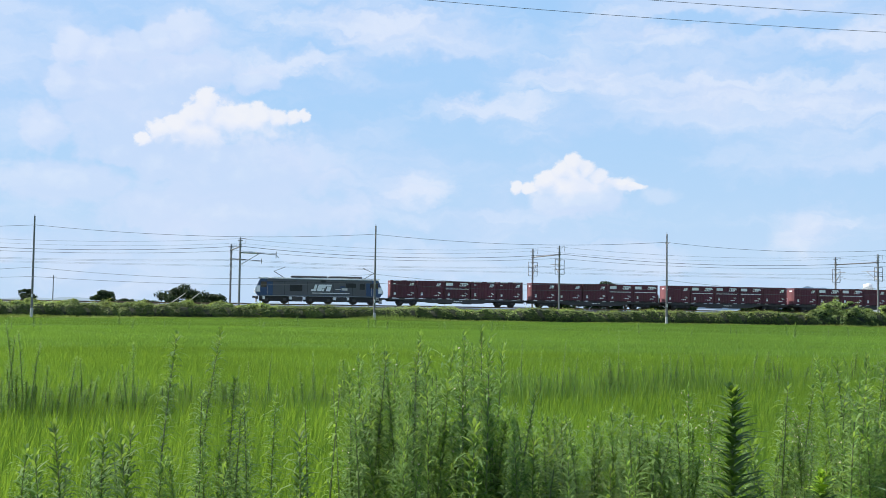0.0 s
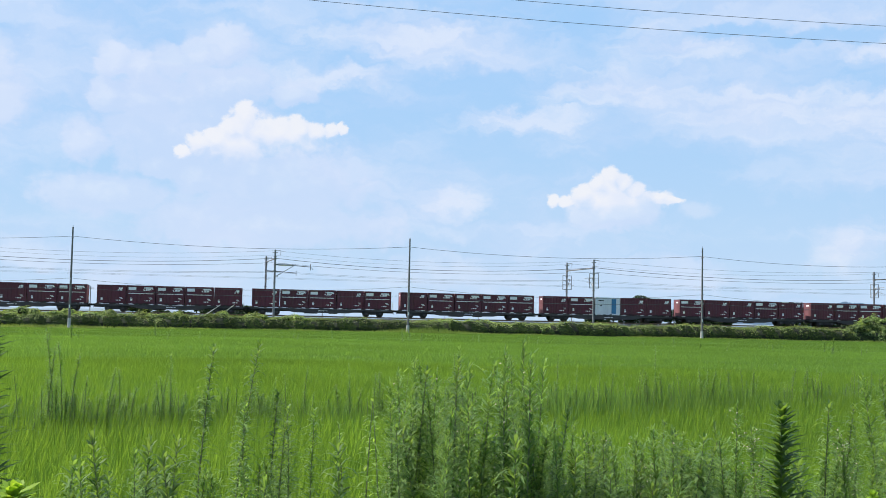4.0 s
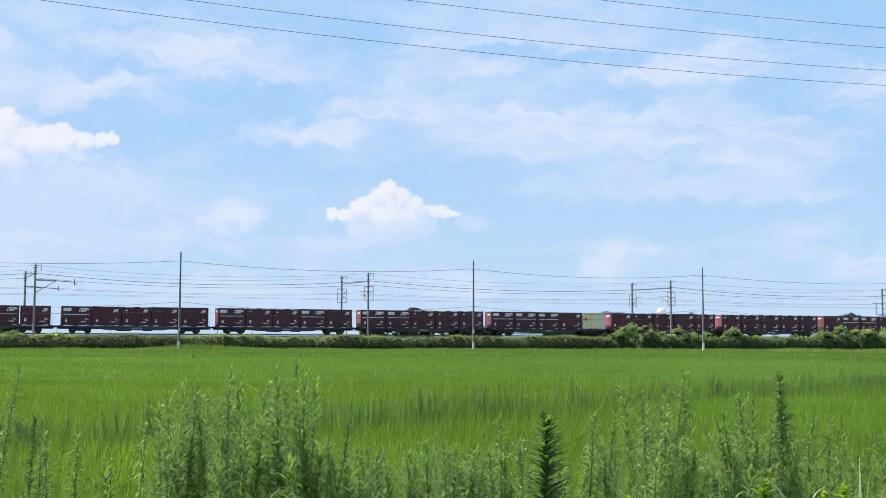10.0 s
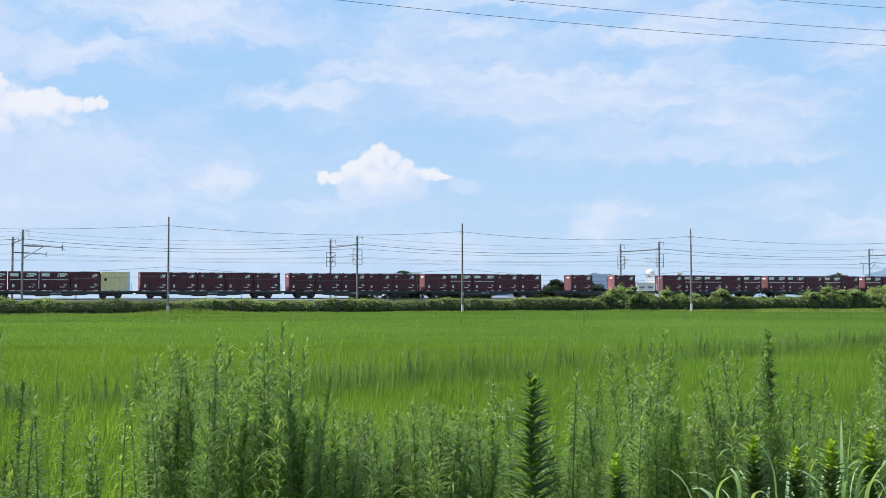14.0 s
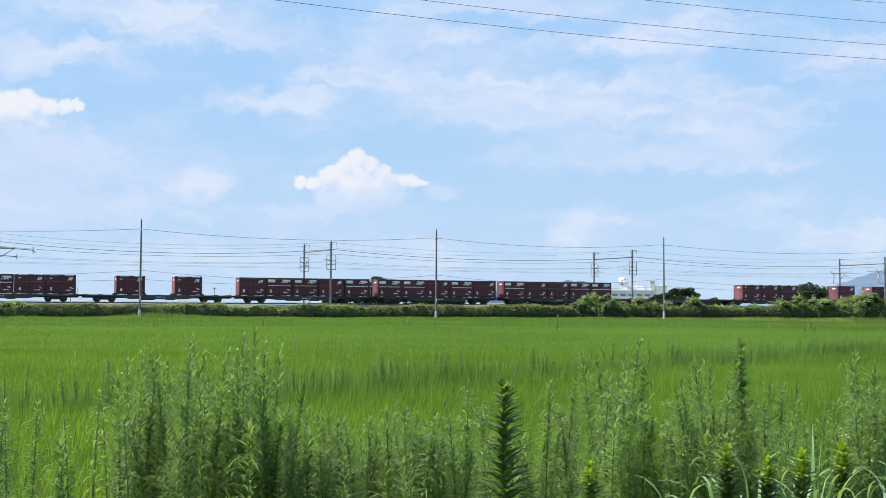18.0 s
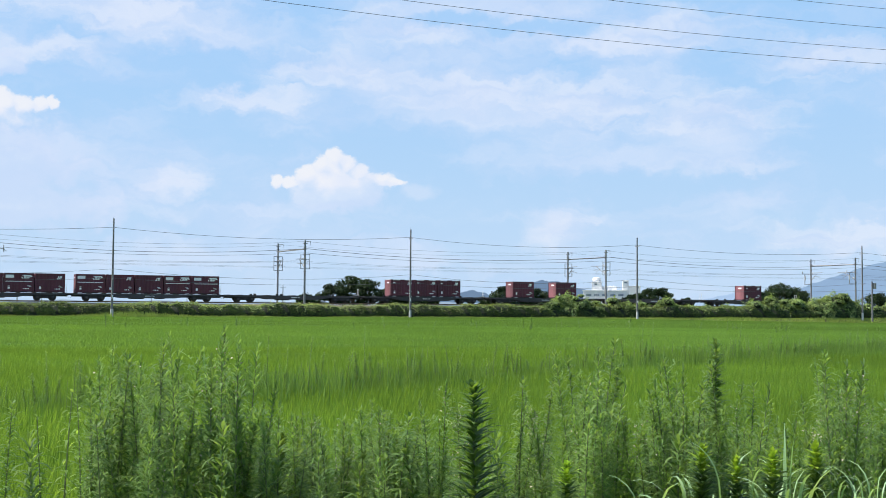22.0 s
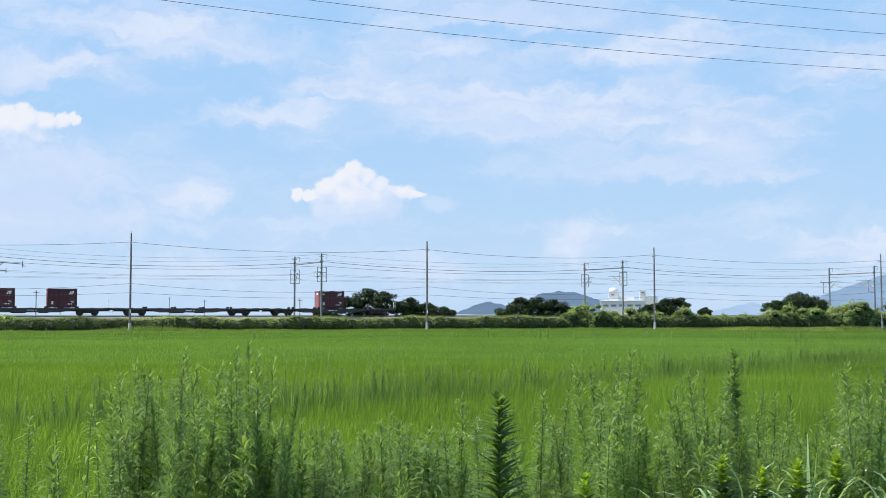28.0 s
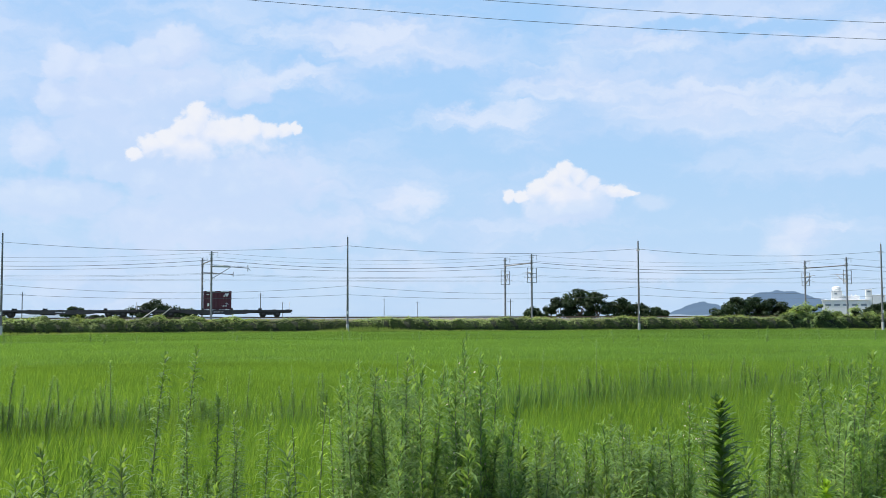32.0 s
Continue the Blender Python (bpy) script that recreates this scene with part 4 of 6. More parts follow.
# ---- clouds ----
def cloud_layer():
    """Cloud shell far behind everything: thin streaky veil and a few heaped clouds, laid out in degrees."""
    az, el = np.linspace(-75, 85, 65), np.linspace(-0.6, 55, 30)
    A, E = np.meshgrid(az, el)
    R = 4700.0
    v = np.stack([R * np.cos(np.radians(E)) * np.sin(np.radians(A)), R * np.cos(np.radians(E)) * np.cos(np.radians(A)), R * np.sin(np.radians(E))], -1).reshape(-1, 3)
    i = np.arange(A.size).reshape(A.shape)
    f = np.stack([i[:-1, :-1], i[:-1, 1:], i[1:, 1:], i[1:, :-1]], -1).reshape(-1, 4)
    m = bpy.data.materials.new("cloud")
    m.use_nodes = True
    n, l = m.node_tree.nodes, m.node_tree.links
    n.clear()

    def math_node(op, a, b=None, c=None):
        k = n.new("ShaderNodeMath")
        k.operation = op
        for j, val in enumerate((a, b, c)):
            if val is None:
                continue
            if isinstance(val, (int, float)):
                k.inputs[j].default_value = val
            else:
                l.new(val, k.inputs[j])
        return k.outputs[0]

    def ramp(val, a, b, lo=0.0, hi=1.0):
        k = n.new("ShaderNodeMapRange")
        k.interpolation_type = "SMOOTHSTEP"
        for name, q in (("From Min", a), ("From Max", b), ("To Min", lo), ("To Max", hi)):
            k.inputs[name].default_value = q
        l.new(val, k.inputs["Value"])
        return k.outputs[0]

    uv = n.new("ShaderNodeUVMap")
    uv.uv_map = "degrees"

    def noise_at(scale, detail, sx, sy, off=0.0, rough=0.55, src=None):
        mp = n.new("ShaderNodeMapping")
        mp.inputs["Scale"].default_value = (sx, sy, 1)
        mp.inputs["Location"].default_value = (off, off * 0.7, off * 0.3)
        l.new(src or uv.outputs[0], mp.inputs["Vector"])
        k = n.new("ShaderNodeTexNoise")
        k.inputs["Scale"].default_value, k.inputs["Detail"].default_value, k.inputs["Roughness"].default_value = scale, detail, rough
        l.new(mp.outputs[0], k.inputs["Vector"])
        return k

    # curl the outline of the heaps
    w1 = noise_at(0.55, 6, 1, 1.3, 3.0, 0.6)
    sub = n.new("ShaderNodeVectorMath")
    sub.operation = "SUBTRACT"
    l.new(w1.outputs["Color"], sub.inputs[0])
    sub.inputs[1].default_value = (0.5, 0.5, 0.5)
    sc = n.new("ShaderNodeVectorMath")
    sc.operation = "MULTIPLY"
    l.new(sub.outputs[0], sc.inputs[0])
    sc.inputs[1].default_value = (3.0, 2.4, 0)
    bent = n.new("ShaderNodeVectorMath")
    bent.operation = "ADD"
    l.new(uv.outputs[0], bent.inputs[0])
    l.new(sc.outputs[0], bent.inputs[1])

    sc2 = n.new("ShaderNodeVectorMath")
    sc2.operation = "MULTIPLY"
    l.new(sub.outputs[0], sc2.inputs[0])
    sc2.inputs[1].default_value = (1.5, 1.2, 0)
    bent2 = n.new("ShaderNodeVectorMath")
    bent2.operation = "ADD"
    l.new(uv.outputs[0], bent2.inputs[0])
    l.new(sc2.outputs[0], bent2.inputs[1])

    sc3 = n.new("ShaderNodeVectorMath")
    sc3.operation = "MULTIPLY"
    l.new(sub.outputs[0], sc3.inputs[0])
    sc3.inputs[1].default_value = (1.25, 1.05, 0)
    bent3 = n.new("ShaderNodeVectorMath")
    bent3.operation = "ADD"
    l.new(uv.outputs[0], bent3.inputs[0])
    l.new(sc3.outputs[0], bent3.inputs[1])

    def bulges(scale, space):
        """Rounded swellings, as on the head of a heaped cloud."""
        k = n.new("ShaderNodeTexVoronoi")
        k.feature = "SMOOTH_F1"
        k.inputs["Scale"].default_value, k.inputs["Smoothness"].default_value = scale, 0.25
        l.new(space.outputs[0], k.inputs["Vector"])
        return math_node("SUBTRACT", 0.42, k.outputs["Distance"])

    def heaps(rows, space=None, da=0.0, de=0.0):
        total = None
        for a, e, ra, re in rows:
            d = n.new("ShaderNodeVectorMath")
            d.operation = "SUBTRACT"
            l.new((space or bent).outputs[0], d.inputs[0])
            d.inputs[1].default_value = (a - da, e - de, 0)
            s = n.new("ShaderNodeVectorMath")
            s.operation = "MULTIPLY"
            l.new(d.outputs[0], s.inputs[0])
            s.inputs[1].default_value = (1 / ra, 1 / re, 0)
            ln = n.new("ShaderNodeVectorMath")
            ln.operation = "LENGTH"
            l.new(s.outputs[0], ln.inputs[0])
            q = math_node("SUBTRACT", 1.0, ln.outputs["Value"])
            total = q if total is None else math_node("MAXIMUM", total, q)
        return total

    CRISP = ((-15.0, 8.2, 0.7, 0.5), (-14.1, 8.5, 0.9, 0.7), (-13.3, 8.8, 0.9, 0.8), (-12.6, 9.4, 0.8, 0.8), (-12.0, 10.0, 0.75, 0.9), (-11.4, 9.2, 1.1, 1.0), (-10.3, 9.3, 1.0, 0.9), (-9.3, 9.5, 0.9, 0.8), (-8.5, 9.4, 0.8, 0.65), (-7.7, 9.45, 0.6, 0.5), (-7.1, 9.5, 0.45, 0.38), (-12.4, 8.6, 2.0, 1.15), (-10.6, 9.1, 3.4, 1.15), (-12.0, 9.6, 1.0, 1.2),
             (3.8, 6.1, 0.5, 0.42), (4.5, 6.1, 0.6, 0.45), (5.3, 6.55, 0.8, 0.7), (6.0, 7.0, 0.8, 0.8), (6.75, 7.35, 0.75, 0.8), (7.35, 7.05, 0.8, 0.75), (7.9, 6.6, 0.8, 0.65), (8.7, 6.3, 1.0, 0.5), (9.4, 6.15, 1.0, 0.32), (6.6, 6.3, 2.4, 0.85), (6.7, 6.7, 1.6, 0.9))
    THIN = ((-23.6, 10.0, 1.3, 1.3), (-24.2, 12.6, 1.4, 0.9), (-2.3, 5.75, 1.0, 0.22), (-1.1, 5.95, 1.2, 0.26), (35.4, 7.4, 1.5, 1.2), (10.9, 5.8, 1.3, 0.5), (18.0, 4.2, 1.0, 0.7), (17.0, 3.7, 1.3, 0.6))
    SOFT = ((-18.5, 12.2, 1.2, 1.15), (-17.2, 12.0, 1.5, 1.1), (-15.6, 12.3, 1.5, 1.2), (-14.4, 12.8, 1.3, 1.1), (-13.0, 13.2, 1.5, 1.3), (-16.8, 10.6, 3.0, 1.9), (-18.6, 10.6, 1.2, 1.3), (-13.0, 11.2, 3.4, 1.8), (-9.6, 11.2, 1.6, 1.0), (-16.2, 7.4, 1.6, 1.2), (-14.4, 7.0, 2.2, 1.5), (-11.6, 7.3, 2.6, 1.2), (-19.4, 8.2, 1.6, 1.4),
            (-14.5, 9.3, 6.0, 4.2), (-10.5, 6.4, 6.5, 2.8), (6.9, 5.4, 2.4, 1.2), (-24.5, 10.0, 3.0, 2.6), (-18.5, 5.8, 4.0, 1.6), (-11.0, 4.6, 9.0, 2.0))
    crisp, soft, thin = heaps(CRISP, bent3), heaps(SOFT, bent2), heaps(THIN, bent3)
    # how far each spot of a heap faces the sun, to paint that light in
    crisp_lit = math_node("SUBTRACT", crisp, heaps(CRISP, bent3, -0.25, 0.45))
    soft_lit = math_node("SUBTRACT", soft, heaps(SOFT, bent2, -0.5, 0.8))
    streak = heaps(((6.5, 11.8, 5.5, 1.3), (2.5, 10.2, 4.6, 1.0), (14.0, 10.8, 5.5, 1.6), (20.0, 10.3, 7.0, 2.0), (25.5, 9.6, 5.5, 1.6), (22.0, 13.8, 7.0, 1.3), (10.5, 13.9, 5.5, 1.0), (-4.0, 14.3, 7.0, 1.6),
                    (31.0, 12.0, 5.0, 1.3), (31.0, 3.4, 5.0, 1.0), (26.0, 6.8, 4.0, 0.5), (18.2, 3.9, 2.2, 1.5), (-1.5, 6.0, 2.2, 0.7), (-7.0, 12.2, 4.0, 0.9)))
    fine = noise_at(1.3, 9, 1, 1.2, 8.0, 0.60)
    swell = math_node("MULTIPLY_ADD", bulges(0.9, bent3), 0.34, math_node("MULTIPLY", bulges(2.3, bent3), 0.20))
    rim = math_node("ADD", math_node("ADD", crisp, swell), math_node("MULTIPLY", math_node("SUBTRACT", fine.outputs["Fac"], 0.5), 0.95))
    # heads end sharply against the sky, undersides dissolve
    sharp, dull = ramp(rim, -0.02, 0.34, 0.0, 0.92), ramp(rim, -0.1, 0.95, 0.0, 0.9)
    headward = ramp(crisp_lit, -0.40, 0.10)
    crisp_a = math_node("ADD", math_node("MULTIPLY", sharp, headward), math_node("MULTIPLY", dull, math_node("SUBTRACT", 1.0, headward)))
    billow = noise_at(0.7, 7, 1, 1.3, 31.0, 0.55, bent.outputs[0])
    ragged = math_node("ADD", math_node("MULTIPLY", math_node("SUBTRACT", billow.outputs["Fac"], 0.5), 0.7), math_node("MULTIPLY", math_node("SUBTRACT", fine.outputs["Fac"], 0.5), 0.45))
    soft_rim = math_node("ADD", math_node("MULTIPLY_ADD", soft_lit, 0.35, soft), math_node("MULTIPLY_ADD", swell, 0.55, ragged))
    soft_a = ramp(soft_rim, -0.02, 0.42, 0.0, 0.62)
    thin_a = ramp(math_node("ADD", thin, math_node("MULTIPLY", ragged, 0.9)), 0.0, 0.6, 0.0, 0.38)
    comb = noise_at(0.42, 8, 0.55, 2.3, 23.0, 0.58, bent.outputs[0])
    streak_a = ramp(math_node("ADD", streak, math_node("MULTIPLY", math_node("SUBTRACT", comb.outputs["Fac"], 0.5), 2.0)), -0.2, 0.95, 0.0, 0.72)
    puff = ramp(math_node("ADD", soft_lit, math_node("MULTIPLY_ADD", swell, 0.9, ragged)), -0.10, 0.80)
    veil1 = noise_at(0.075, 7, 1.0, 2.6, 4.4, 0.52, bent.outputs[0])
    veil2 = noise_at(0.19, 7, 0.8, 2.8, 17.0, 0.55, bent.outputs[0])
    vsum = math_node("ADD", math_node("MULTIPLY", veil1.outputs["Fac"], 0.65), math_node("MULTIPLY", veil2.outputs["Fac"], 0.35))
    veil_a = ramp(vsum, 0.40, 0.62, 0.0, 0.75)
    sep = n.new("ShaderNodeSeparateXYZ")
    l.new(uv.outputs[0], sep.inputs[0])
    low = ramp(sep.outputs["Y"], 0.0, 8.0, 0.35, 0.0)
    # long gaps of clear blue between the veils
    clear = ramp(math_node("ADD", heaps(((17.2, 14.0, 5.5, 0.7), (13.0, 14.4, 3.5, 0.6), (-1.0, 11.8, 4.0, 0.9), (0.5, 11.2, 2.5, 0.6), (31.0, 9.3, 3.0, 0.7), (24.0, 6.2, 7.0, 1.0))), math_node("MULTIPLY", ragged, 0.8)), -0.1, 0.7, 1.0, 0.12)
    veil_a = math_node("MAXIMUM", math_node("MULTIPLY", veil_a, clear), low)
    DIM = 0.73

    def blend(fac, a, b):
        k = n.new("ShaderNodeMix")
        k.data_type = "RGBA"
        l.new(fac, k.inputs["Factor"])
        for side, val in (("A", a), ("B", b)):
            if isinstance(val, tuple):
                k.inputs[side].default_value = (val[0] * DIM * 0.972, val[1] * DIM, val[2] * DIM, 1)
            else:
                l.new(val, k.inputs[side])
        return k.outputs["Result"]

    blue = blend(ramp(sep.outputs["Y"], 1.0, 16.0), (0.50, 0.69, 0.93), (0.385, 0.625, 0.955))
    veil = blend(ramp(veil2.outputs["Fac"], 0.35, 0.65), (0.575, 0.70, 0.96), (0.70, 0.785, 0.98))
    t1 = blend(veil_a, blue, veil)
    t1 = blend(math_node("MULTIPLY", streak_a, clear), t1, blend(ramp(comb.outputs["Fac"], 0.35, 0.65), (0.66, 0.745, 0.965), (0.80, 0.845, 0.985)))
    t2 = blend(soft_a, t1, blend(puff, (0.665, 0.745, 0.965), (0.815, 0.85, 0.985)))
    t2 = blend(thin_a, t2, (0.80, 0.835, 0.975))
    # sunlit heads and duller undersides are put into the cloud's glowing colour
    body = blend(ramp(math_node("ADD", math_node("MULTIPLY_ADD", swell, 1.1, crisp_lit), math_node("MULTIPLY", fine.outputs["Fac"], 0.7)), 0.08, 0.95), (0.83, 0.85, 0.97), (0.935, 0.912, 0.955))
    t3 = blend(crisp_a, t2, body)
    # the shell thins out towards its rim
    edge = math_node("MULTIPLY", math_node("MULTIPLY", ramp(sep.outputs["X"], -72.0, -45.0), ramp(sep.outputs["X"], 60.0, 82.0, 1.0, 0.0)), ramp(sep.outputs["Y"], 28.0, 52.0, 1.0, 0.0))
    alpha = math_node("MULTIPLY", edge, 0.96)
    em, trn, ms, out = n.new("ShaderNodeEmission"), n.new("ShaderNodeBsdfTransparent"), n.new("ShaderNodeMixShader"), n.new("ShaderNodeOutputMaterial")
    l.new(t3, em.inputs["Color"])
    l.new(alpha, ms.inputs[0])
    l.new(trn.outputs[0], ms.inputs[1])
    l.new(em.outputs[0], ms.inputs[2])
    l.new(ms.outputs[0], out.inputs["Surface"])
    me = arrays("cloud_layer", v, f, m, True)
    lay = me.uv_layers.new(name="degrees")
    uvs = np.stack([A.ravel(), E.ravel()], -1)[f.ravel()]
    lay.data.foreach_set("uv", uvs.astype(np.float32).ravel())
    return thing("backdrop_clouds", "bright heaped clouds and thin streaky veil over blue sky", "clouds", kind="structure", data=me)


CLOUDS = cloud_layer()


# ---- train ----
def slanted(bm, x0, x1, z0, z1, y, lean=0.3, thick=0.012):
    """A leaning white block of a badge."""
    k = lean * (z1 - z0)
    prism(bm, [(x0, z0), (x1, z0), (x1 + k, z1), (x0 + k, z1)], y, y + thick)


L2, W2, H = 1.8575, 1.225, 2.5


def corrugated(along, a0, a1, base, proud, z0, z1, step):
    """A pressed sheet with upright ribs, standing along x or y."""
    bm = bmesh.new()
    row, k, a = [], 0, a0
    while a < a1:
        d = proud if k % 2 else base
        row += [(a, d), (min(a + step * (0.45 if k % 2 else 0.35), a1), d)]
        a += step * 0.5
        k += 1
    pts = [[bm.verts.new((p, d, z) if along == "x" else (d, p, z)) for p, d in row] for z in (z0, z1)]
    for i in range(len(row) - 1):
        bm.faces.new((pts[0][i], pts[0][i + 1], pts[1][i + 1], pts[1][i]))
    return bm


def container(style):
    """A twelve-foot freight container; style tells its paint and markings."""
    shell = {"white": M_PALEBLUE, "cream": M_CREAM}.get(style, M_WINE)
    label = {"plain": "wine-red twelve-foot freight container with a white badge", "edged": "wine-red freight container with white badge and bright roof edge",
             "striped": "wine-red freight container with white panels and a stripe", "white": "white freight container with a blue band",
             "cream": "cream-coloured freight container with ribbed sides"}[style]
    ob = thing("freight_container", label, "container", "containers on the freight train")
    bm = bmesh.new()
    box(bm, -L2 + 0.06, L2 - 0.06, -W2 + 0.05, W2 - 0.05, 0.12, H - 0.05)
    part("body", bm, shell, ob)
    for x in (-1, 1):
        for y in (-1, 1):
            part("corner_post", boxes(tuple(sorted((x * L2, x * (L2 - 0.11)))) + tuple(sorted((y * W2, y * (W2 - 0.11)))) + (0.0, H), bevel=0.012), shell, ob)
    part("bottom_rail", boxes((-L2 + 0.11, L2 - 0.11, -W2, -W2 + 0.08, 0.0, 0.16), (-L2 + 0.11, L2 - 0.11, W2 - 0.08, W2, 0.0, 0.16), (-L2, L2, -W2 + 0.11, W2 - 0.11, 0.0, 0.115)), M_WINE_DARK if shell is M_WINE else shell, ob)
    part("top_rail", boxes((-L2 + 0.11, L2 - 0.11, -W2, -W2 + 0.07, H - 0.12, H), (-L2 + 0.11, L2 - 0.11, W2 - 0.07, W2, H - 0.12, H)), shell, ob)
    part("roof", boxes((-L2 + 0.02, L2 - 0.02, -W2 + 0.07, W2 - 0.07, H - 0.049, H - 0.01)), M_ROOFSTEEL if style == "edged" else shell, ob)
    # side doors with frames and pressed ribs
    step = 0.42 if style in ("plain", "edged", "striped") else 0.26
    part("side_wall", corrugated("x", -L2 + 0.12, L2 - 0.12, -W2 + 0.045, -W2 + 0.014, 0.17, H - 0.13, step), shell, ob)
    part("door_seam", boxes((-0.012, 0.012, -W2 + 0.006, -W2 + 0.014, 0.2, H - 0.15)), M_WINE_DARK if shell is M_WINE else M_ROOFSTEEL, ob)
    for x in (-0.55, 0.55):
        part("locking_bar", tubes(((x, -W2 - 0.005, 0.16), (x, -W2 - 0.005, H - 0.14), 0.018), n=6), shell, ob)
    # left end with ribs, right end plain
    for sgn in (-1, 1):
        # Wine-red ends get the brighter copy, so they look sunlit.
        part("end_wall", corrugated("y", -W2 + 0.12, W2 - 0.12, sgn * (L2 - 0.055), sgn * (L2 - 0.02), 0.12, H - 0.06, 0.36), M_WINE_SUNLIT if shell is M_WINE else shell, ob, "ribbed end wall, in a painted sunlit tone where wine-red")
    part("fork_pocket", boxes((-0.62, -0.30, -W2 - 0.006, -W2 + 0.02, 0.02, 0.12)), M_FRAME, ob)
    part("fork_pocket", boxes((0.30, 0.62, -W2 - 0.006, -W2 + 0.02, 0.02, 0.12)), M_FRAME, ob)
    part("foot_plate", boxes((-1.55, -1.05, -W2 - 0.01, -W2 + 0.01, 0.0, 0.075)), M_ROOFSTEEL, ob)
    part("foot_plate", boxes((1.05, 1.55, -W2 - 0.01, -W2 + 0.01, 0.0, 0.075)), M_ROOFSTEEL, ob)
    y = -W2 - 0.008
    if style == "edged":
        # White bars paint in the light that catches the roof edge.
        for x0, x1 in ((-1.45, -0.30), (0.45, 1.55)):
            part("roof_edge", boxes((x0, x1, y - 0.01, y + 0.06, H - 0.10, H + 0.02)), M_WHITE, ob, "roof edge with a painted white highlight")
        part("small_mark", boxes((-1.45, -1.1, y, y + 0.01, H - 0.52, H - 0.42)), M_WHITE, ob)
    if style in ("plain", "edged"):
        bm = bmesh.new()
        for r in ((0.80, 1.02, 1.76, 1.88), (0.94, 1.06, 1.90, 2.17), (1.10, 1.22, 1.76, 2.17), (1.26, 1.44, 1.95, 2.17), (1.26, 1.36, 1.76, 1.92)):
            slanted(bm, *r, y, 0.15)
        part("badge", bm, M_WHITE, ob, "white badge")
    if style == "striped":
        part("name_panel", boxes((-1.62, -0.62, y, y + 0.01, 1.86, 2.26)), M_WHITE, ob, "white panel")
        bm = bmesh.new()
        for r in ((0.42, 1.50, 2.10, 2.27), (0.62, 0.86, 1.88, 2.08), (0.90, 1.30, 1.90, 2.06), (0.30, 0.46, 1.86, 1.98), (1.36, 1.62, 2.0, 2.1), (0.36, 1.2, 1.80, 1.86)):
            box(bm, r[0], r[1], y, y + 0.01, r[2], r[3])
        part("badge", bm, M_WHITE, ob, "white badge of slanting blocks")
        part("stripe", boxes((-1.62, 1.62, y, y + 0.01, 1.38, 1.46)), M_WHITE, ob, "white stripe")
    if style in ("plain", "edged", "striped"):
        tagged(part("data_plate", boxes((-1.36, -1.10, y, y + 0.01, 0.45, 0.70), (-1.36, -1.10, y, y + 0.01, 0.76, 0.84)), M_WHITE, ob, "white data plate"), kind="stuff")
        tagged(part("data_line", boxes((0.70, 0.95, y, y + 0.01, 0.42, 0.54), (1.05, 1.22, y, y + 0.01, 0.42, 0.54), (1.05, 1.40, y, y + 0.01, 0.82, 0.89), (1.20, 1.52, y, y + 0.01, 0.70, 0.76), (0.5, 0.62, y, y + 0.01, 0.44, 0.52)), M_WHITE, ob, "small white data lines"), kind="stuff")
        part("end_mark", boxes((-L2 - 0.006, -L2 + 0.006, -0.55, 0.30, 1.95, 2.15)), M_WHITE, ob)
    if style == "white":
        part("band", boxes((0.55, 1.25, y, y + 0.01, 0.2, 2.3)), M_AZURE, ob, "blue band of patches")
        part("small_mark", boxes((-1.4, -0.6, y, y + 0.01, 2.0, 2.12), (-1.1, -0.9, y, y + 0.01, 1.25, 1.45)), M_FRAME, ob)
    if style == "cream":
        part("end_panel", boxes((1.42, L2 + 0.004, y, y + 0.012, 0.02, H - 0.01)), M_PALEBLUE, ob, "pale blue-white end panel")
        part("warning_sign", boxes((-1.45, -1.15, y, y + 0.01, 1.3, 1.65)), M_FRAME, ob, "dark diamond plate")
        part("data_plate", boxes((0.2, 1.3, y, y + 0.01, 1.5, 1.56), (0.2, 1.3, y, y + 0.01, 1.3, 1.36)), M_ROOFSTEEL, ob)
    return ob


DECK = 1.03
WAGON_PITCH = 20.35


def bogie(parent, x):
    fr = part("bogie", boxes((x - 1.38, x + 1.38, -1.02, -0.90, 0.32, 0.70), (x - 1.38, x + 1.38, 0.90, 1.02, 0.32, 0.70), (x - 0.32, x + 0.32, -1.05, 1.05, 0.30, 0.76), (x - 1.20, x - 0.66, -1.06, -0.88, 0.26, 0.56), (x + 0.66, x + 1.20, -1.06, -0.88, 0.26, 0.56), bevel=0.03), M_FRAME, parent)
    for dx in (-0.95, 0.95):
        for y in (-0.62, 0.62):
            bm = bmesh.new()
            tube(bm, (x + dx, y - 0.065, 0.43), (x + dx, y + 0.065, 0.43), 0.43, 0.43, 20)
            s = 1 if y > 0 else -1
            tube(bm, (x + dx, y - s * 0.066, 0.43), (x + dx, y - s * 0.10, 0.43), 0.46, 0.46, 20)
            part("wheel", bm, M_WHEEL, fr)
        part("axle_box", boxes((x + dx - 0.16, x + dx + 0.16, -1.10, -1.03, 0.28, 0.58), bevel=0.03), M_FRAMEGREY, fr)
    return fr


